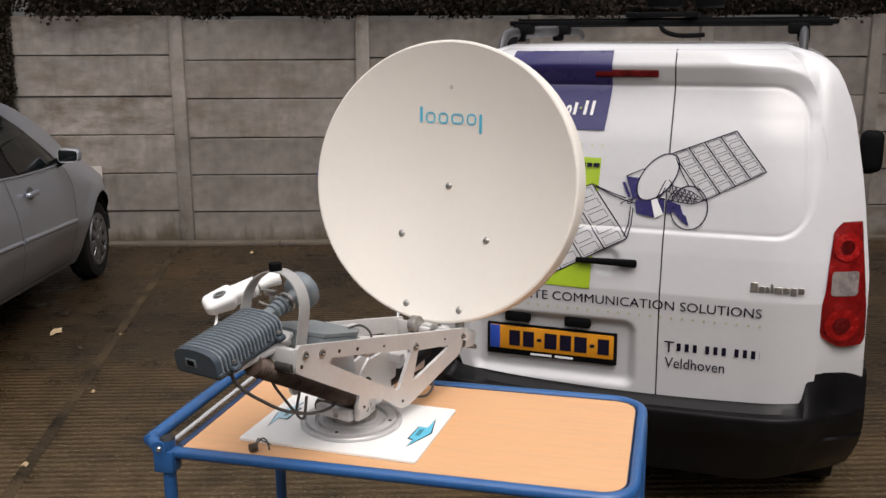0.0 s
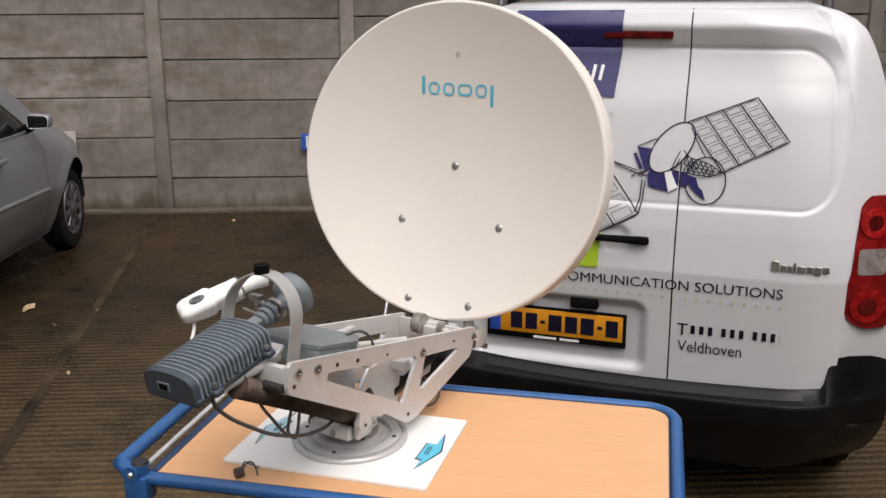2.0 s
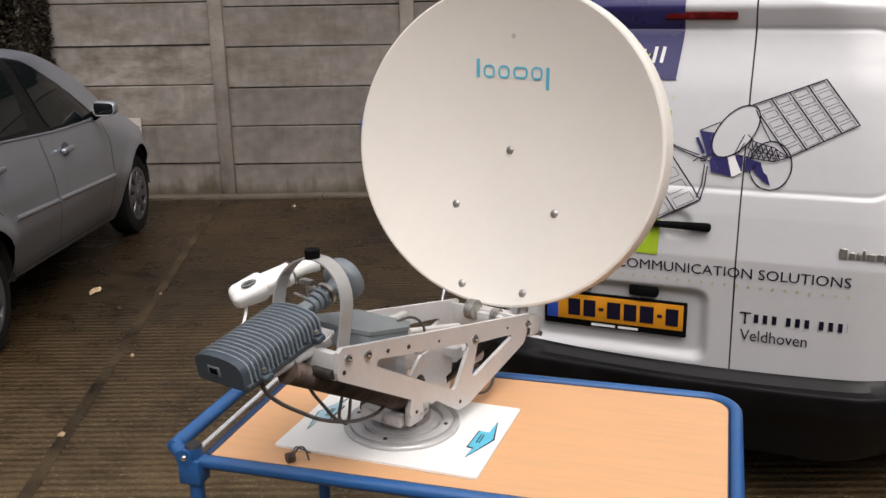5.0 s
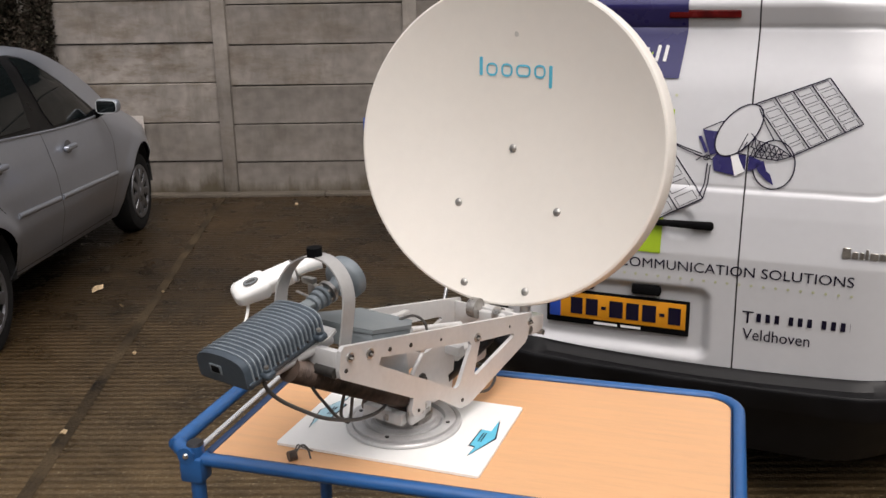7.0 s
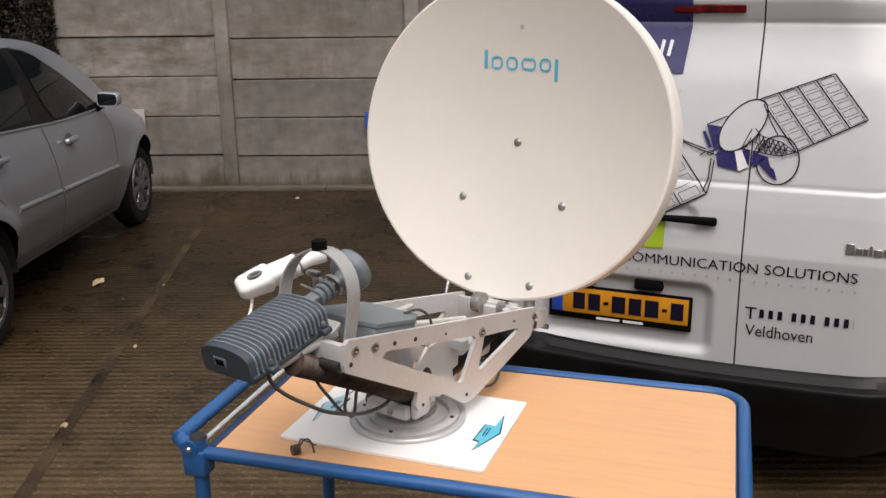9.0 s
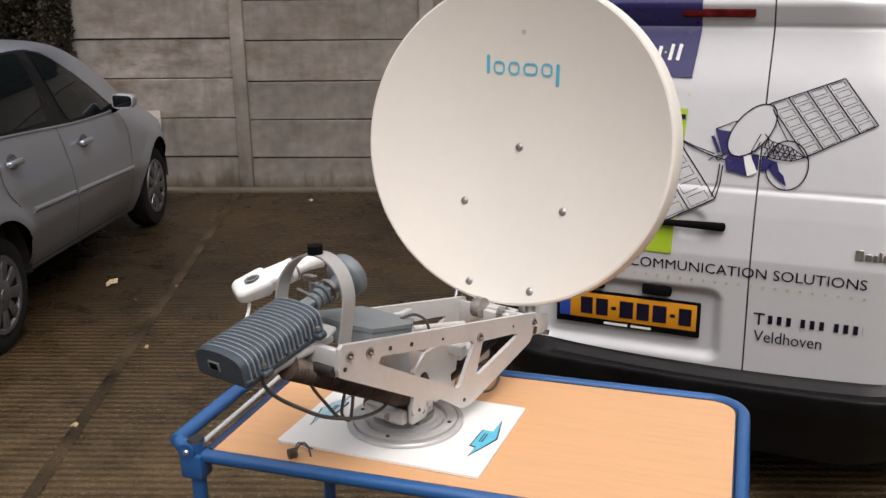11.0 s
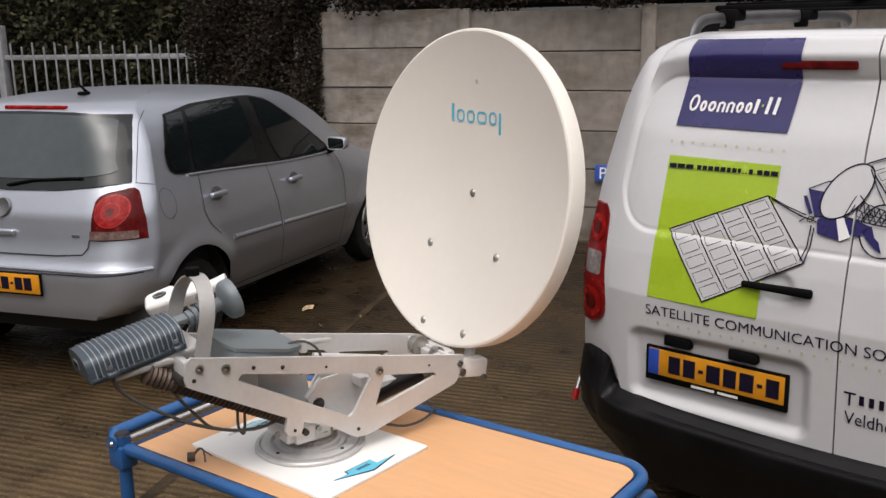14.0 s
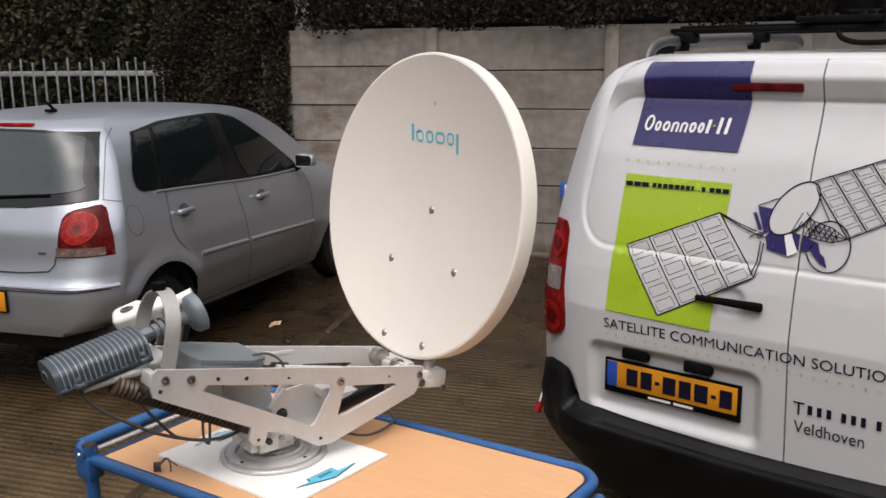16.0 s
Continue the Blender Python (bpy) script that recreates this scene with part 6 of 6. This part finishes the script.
WHEEL_REAR, WHEEL_FRONT = -0.260, 2.42


def on_side(pts, lift=0.004, step=0.06):
    bm = flat_poly(pts, step)
    for v in bm.verts:
        y, z = v.co.x, v.co.y
        v.co = Vector((CXC + side_at(y, z) + lift, y, z))
    return bm


def on_rear(pts, lift=0.004, step=0.06):
    bm = flat_poly(pts, step)
    for v in bm.verts:
        x, z = v.co.x, v.co.y
        v.co = Vector((x, car_rear(x, z) - lift, z))
    return bm


def line_side(pts, w, lift=0.003, closed=False):
    bm = ribbon(pts, w, closed, 0.03)
    for v in bm.verts:
        y, z = v.co.x, v.co.y
        v.co = Vector((CXC + side_at(y, z) + lift, y, z))
    return bm


def line_rear(pts, w, lift=0.003, closed=False):
    bm = ribbon(pts, w, closed, 0.03)
    for v in bm.verts:
        x, z = v.co.x, v.co.y
        v.co = Vector((x, car_rear(x, z) - lift, z))
    return bm


def mirrored(bm):
    out = bm.copy()
    for v in out.verts:
        v.co.x = 2 * CXC - v.co.x
    return out


def curve2(pts, steps=5, closed=True):
    return [(p.x, p.y) for p in smooth_path([(*q, 0) for q in pts], steps, closed)]


def build_car():
    c = thing("car", "silver metallic five-door hatchback parked beside the hedge", "car", CAR)
    part("body", car_shell(), M_SILVER, c, "silver metallic body", angle=50)
    qwin = [(-0.172, 1.443), (-0.09, 1.450), (-0.004, 1.453), (-0.081, 1.352), (-0.165, 1.128), (-0.24, 1.131), (-0.312, 1.145), (-0.336, 1.173), (-0.325, 1.251), (-0.25, 1.36)]
    rwin = [(0.040, 1.457), (0.2, 1.475), (0.37, 1.481), (0.55, 1.485), (0.69, 1.484), (0.655, 1.42), (0.618, 1.282), (0.574, 1.097), (0.217, 1.106), (-0.112, 1.122), (-0.10, 1.191), (-0.045, 1.333)]
    fwin = [(0.84, 1.480), (0.93, 1.471), (1.053, 1.437), (1.231, 1.316), (1.36, 1.230), (1.50, 1.12), (1.585, 1.050), (1.436, 1.047), (0.873, 1.062), (0.825, 1.147), (0.79, 1.34)]
    surround = [(-0.185, 1.452), (-0.08, 1.462), (0.132, 1.488), (0.455, 1.496), (0.72, 1.497), (0.88, 1.491), (1.04, 1.460), (1.22, 1.345), (1.435, 1.208), (1.63, 1.075), (1.66, 1.038), (1.60, 1.026), (1.42, 1.029), (0.906, 1.044), (0.208, 1.090), (-0.203, 1.114), (-0.315, 1.125), (-0.355, 1.150), (-0.362, 1.19), (-0.345, 1.25), (-0.275, 1.35)]
    for flip in (False, True):
        def put(name, bm, mat, parent=c, label="", flip=flip):
            return part(name, mirrored(bm) if flip else bm, mat, parent, label, 50)
        wf = put("window_frame", on_side(surround, 0.006, 0.03), M_TRIM, c, "black window surround")
        for w in (qwin, rwin, fwin):
            put("side_window", on_side(w, 0.011, 0.03), M_GLASS, wf, "dark side window")
        # seams
        rear_seam = [(-0.10, 1.107), (-0.135, 0.995), (-0.14, 0.88), (-0.10, 0.80), (0.008, 0.712), (0.09, 0.60), (0.125, 0.48), (0.15, 0.34)]
        mid_seam = [(0.66, 1.060), (0.68, 0.95), (0.75, 0.7), (0.79, 0.5), (0.82, 0.31)]
        front_seam = [(1.70, 1.005), (1.78, 0.85), (1.80, 0.6), (1.80, 0.26)]
        for s in (rear_seam, mid_seam, front_seam, [(0.16, 0.345), (1.0, 0.31), (1.8, 0.275)]):
            put("door_seam", line_side(s, 0.0055, 0.0025), M_BEADING)
        put("fuel_flap", line_side(ellipse(-0.468, 0.985, 0.072, 0.085, 0, 28), 0.0035, 0.0025, True), M_RIM)
        put("rub_strip", part_strip(0.15, 0.74), M_SILVER, c, "silver side moulding")
        put("rub_strip", part_strip(0.785, 1.80), M_SILVER, c, "silver side moulding")
        for y, z in ((0.006, 0.962), (0.974, 0.912)):
            cup = put("handle_cup", on_side(ellipse(y + 0.015, z, 0.060, 0.042, 0, 20), 0.004), M_RIM)
            h = box((0.034, 0.165, 0.032), (CXC + side_at(y, z) + 0.026, y, z), 0.011, seg=3)
            put("door_handle", h, M_SILVER, cup, "silver bow handle")
        # added bead shapes the bright line where the body's shoulder catches sky
        belt = [(1.60, 1.018), (1.42, 1.021), (0.906, 1.036), (0.208, 1.082), (-0.203, 1.106)]
        rail = [Vector((CXC + side_at(y, z) + 0.001, y, z)) for y, z in curve2(belt, 6, False)]
        put("shoulder_highlight", pipe(rail, 0.009, 8), M_SILVER, c, "added silver bead for the highlight along the shoulder under the windows")
        # mirror
        mi = box((0.155, 0.10, 0.108), (0, 0, 0), 0.036, seg=4)
        for v in mi.verts:
            v.co.z *= 1 - 0.22 * (v.co.x + 0.1) / 0.2
            v.co.x *= 1 - 0.15 * max(0, v.co.y) / 0.05
        mi.transform(pose(0.075, 1.575, 1.090, 0, 0, -8))
        mo = put("door_mirror", mi, M_SILVER, c, "silver door mirror on a black foot")
        put("mirror_foot", rod((-0.045, 1.63, 1.03), (0.03, 1.585, 1.06), 0.034, 0.026, 12), M_BLACK, mo)
        mg = box((0.136, 0.012, 0.088), (0, -0.046, 0), 0.004)
        for v in mg.verts:
            v.co.z *= 1 - 0.22 * (v.co.x + 0.1) / 0.2
        mg.transform(pose(0.075, 1.575, 1.090, 0, 0, -8))
        put("mirror_glass", mg, M_GLASS, mo)
        hoop = pipe([Vector((x, -0.049, z * (1 - 0.22 * (x + 0.1) / 0.2))) for x, z in rounded(0.146, 0.100, 0.034, 5)], 0.0032, 8, closed=True)
        hoop.transform(pose(0.075, 1.575, 1.090, 0, 0, -8))
        put("mirror_rim", hoop, M_PALE, mo, "pale rim round the mirror glass")
        # tail lamp wraps round the corner
        bm = bmesh.new()
        rows = []
        for j in range(17):
            z = 0.830 + (1.096 - 0.830) * j / 16
            x0 = interp(z, [0.83, 0.95, 1.03, 1.06, 1.08, 1.09, 1.096], [-0.292, -0.290, -0.283, -0.265, -0.22, -0.18, -0.14])
            x1 = interp(z, [0.83, 0.94, 1.05, 1.085, 1.096], [-0.030, -0.048, -0.088, -0.105, -0.122])
            row = []
            for i in range(15):
                f = i / 14
                x = x0 + (x1 - x0) * f
                lift = 0.016 * min(1, 8 * min(f, 1 - f), 8 * min(j / 16, 1 - j / 16)) ** 0.5
                row.append(Vector((x, car_rear(x, z) - lift - 0.001, z)))
            rows.append([bm.verts.new(p) for p in row])
        for A, B in zip(rows, rows[1:]):
            for i in range(14):
                bm.faces.new((A[i], A[i + 1], B[i + 1], B[i]))
        tl = put("tail_lamp", bm, M_DEEPRED, c, "dark red wrap-round rear lamp with round lens")
        for r, mat, lift in ((0.084, M_PINKRED, 0.020), (0.079, M_RED, 0.022), (0.046, M_PINKRED, 0.024), (0.041, M_RED, 0.026), (0.020, M_DEEPRED, 0.028)):
            put("round_lens", on_rear(ellipse(-0.183, 0.985, r * 0.98, r, 0, 36), lift, 0.04), mat, tl)
        put("lamp_strip", on_rear([(-0.285, 0.838), (-0.055, 0.838), (-0.062, 0.880), (-0.285, 0.884)], 0.0185, 0.04), M_SMOKE, tl)
    # rear window, lid and bumper
    win = [(-1.595, 1.125), (-1.2, 1.085), (-0.865, 1.078), (-0.53, 1.085), (-0.135, 1.125), (-0.173, 1.28), (-0.213, 1.40), (-0.247, 1.472), (-0.5, 1.493), (-0.865, 1.498), (-1.23, 1.493), (-1.483, 1.472), (-1.517, 1.40), (-1.557, 1.28)]
    rw = part("rear_window", on_rear(win, 0.010, 0.03), M_GLASS, c, "dark rear window", 50)
    inner = curve2([(-1.52, 1.18), (-1.2, 1.150), (-0.865, 1.142), (-0.53, 1.150), (-0.225, 1.178), (-0.222, 1.24), (-0.262, 1.40), (-0.300, 1.455), (-0.5, 1.478), (-0.865, 1.482), (-1.23, 1.478), (-1.43, 1.455), (-1.468, 1.40), (-1.508, 1.24)], 3)
    part("window_glass", on_rear(inner, 0.016, 0.012), M_REAR_GLASS, rw, "pale reflecting rear window pane", 50)
    wb = pipe([Vector((x, car_rear(x, z) - 0.02, z)) for x, z in ((-0.865, 1.105), (-0.7, 1.135), (-0.45, 1.15), (-0.38, 1.152))], 0.008, 8)
    part("wiper", wb, M_BLACK, rw, "black rear wiper")
    part("brake_lamp", box((0.42, 0.03, 0.022), (-0.80, car_rear(-0.8, 1.512) - 0.008, 1.514), 0.007), M_RED, c, "red high brake lamp")
    part("lid_seam", line_rear([(-0.06, 1.10), (-0.125, 1.12)], 0.003), M_BEADING, c)
    part("lid_seam", line_rear([(-0.295, 0.835), (-0.302, 0.79), (-0.335, 0.755), (-0.5, 0.742), (-0.865, 0.738), (-1.23, 0.742), (-1.40, 0.755), (-1.43, 0.79), (-1.435, 0.835)], 0.008), M_BEADING, c)
    part("lid_seam", line_rear([(-0.228, 1.487), (-0.165, 1.30), (-0.122, 1.115)], 0.0022), M_BEADING, c)
    # bumper crease as a thin moulding
    pts = [Vector((CXC + u, car_rear(CXC + u, 0.668) - 0.004, 0.668 + 0.0)) for u in [-0.86 + 1.72 * k / 40 for k in range(41)]]
    part("bumper_moulding", pipe(pts, 0.012, 8), M_SILVER, c, "silver bumper moulding")
    part("bumper_gap", line_rear([(-1.70, 0.655), (-1.5, 0.650), (-0.865, 0.645), (-0.25, 0.650), (-0.03, 0.655)], 0.006, 0.004), M_BEADING, c)
    hp = part("plate_holder", box((0.53, 0.012, 0.125), (-0.845, -0.885, 0.585), 0.004), M_BLACK, c, "black plate holder")
    part("number_plate", box((0.515, 0.006, 0.108), (-0.845, -0.892, 0.587), 0.002), M_PLATE, hp, "yellow number plate")
    x = -1.06
    for w in (0.05, 0.05, 0.018, 0.05, 0.05, 0.018, 0.05, 0.05):
        part("plate_bar", box((w, 0.003, 0.07 if w > 0.02 else 0.012), (x + w / 2, -0.8955, 0.587)), M_INK, hp)
        x += w + 0.012
    part("emblem", lathe([(0, -0.006), (0.05, -0.006), (0.056, 0.0), (0.05, 0.008), (0.044, 0.004), (0, 0.004)], 28, Matrix.Translation((-0.885, car_rear(-0.88, 0.985) - 0.008, 0.985)) @ Euler((radians(71), 0, 0)).to_matrix().to_4x4()), M_RIM, c, "round grey emblem")
    part("lid_handle", box((0.16, 0.03, 0.035), (-0.865, car_rear(-0.865, 0.85) - 0.008, 0.852), 0.01, seg=3), M_SILVER, c, "silver lid handle")
    part("badge_stroke", box((0.05, 0.006, 0.016), (-0.385, car_rear(-0.385, 0.85) - 0.003, 0.85), 0.002), M_RIM, c)
    # aerial
    ab = part("aerial", box((0.035, 0.08, 0.020), (-0.735, -0.20, 1.572), 0.008), M_BLACK, c, "short black roof aerial")
    part("mast", rod((-0.735, -0.17, 1.575), (-0.745, -0.25, 1.645), 0.010, 0.005, n=8), M_BLACK, ab)
    build_car_wheels(c)
    # underbody coloured near-black for the deep shade beneath the car
    part("underbody", box((1.36, 3.3, 0.18), (CXC, 1.1, 0.29), 0.05), M_SHADE, c)
    for y in (WHEEL_REAR, WHEEL_FRONT):
        part("wheel_well", box((1.5, 0.74, 0.5), (CXC, y, 0.46), 0.1), M_INTERIOR, c)
    return c


def part_strip(y0, y1):
    """A slim moulding along the doors."""
    pts = []
    for k in range(13):
        y = y0 + (y1 - y0) * k / 12
        z = 0.665 - 0.05 * (y - 0.175) * 1.05
        pts.append(Vector((CXC + side_at(y, z) - 0.004, y, z)))
    return pipe(pts, 0.017, 10)


def build_car_wheels(c):
    for side in (-1, 1):
        for y in (WHEEL_REAR, WHEEL_FRONT):
            x = CXC + side * (0.750 if y < 1 else 0.735)
            m = Matrix.Translation((x, y, 0.308)) @ Euler((0, radians(90 * side), 0)).to_matrix().to_4x4() @ Matrix.Diagonal((1.045, 1.045, 1, 1))
            tyre = part("wheel", lathe([(0.0, -0.09), (0.2, -0.09), (0.275, -0.085), (0.295, -0.06), (0.296, 0.05), (0.285, 0.078), (0.255, 0.088), (0.205, 0.082), (0.19, 0.07), (0.0, 0.07)], 48, m), M_RUBBER, c, "black tyre with silver wheel trim")
            part("rim", lathe([(0.198, 0.083), (0.192, 0.086), (0.182, 0.078), (0.178, 0.06), (0.05, 0.055), (0, 0.055)], 40, m), M_BEADING, tyre)
            ring = part("rim_ring", lathe([(0.203, 0.080), (0.197, 0.090), (0.176, 0.088), (0.168, 0.078), (0.176, 0.070), (0.203, 0.072)], 48, m), M_RIM, tyre)
            part("hub", lathe([(0.0, 0.094), (0.03, 0.094), (0.034, 0.089), (0.075, 0.088), (0.088, 0.080), (0.088, 0.06), (0, 0.06)], 30, m), M_RIM, tyre)
            for k in range(9):
                a = 2 * math.pi * k / 9
                sp = box((0.13, 0.056, 0.016), (0.118, 0, 0.079), 0.006)
                for v in sp.verts:
                    v.co.y *= 0.75 + 0.5 * (v.co.x - 0.05) / 0.13
                sp.transform(m @ Euler((0, 0, a)).to_matrix().to_4x4())
                part("spoke", sp, M_RIM, tyre)
            liner = lathe([(0.402, -0.12), (0.402, 0.06), (0.396, 0.062), (0.394, -0.12)], 48, m, True)
            bmesh.ops.delete(liner, geom=[q for q in liner.verts if q.co.z < 0.30], context="VERTS")
            part("arch_liner", liner, M_INTERIOR, c)


build_car()
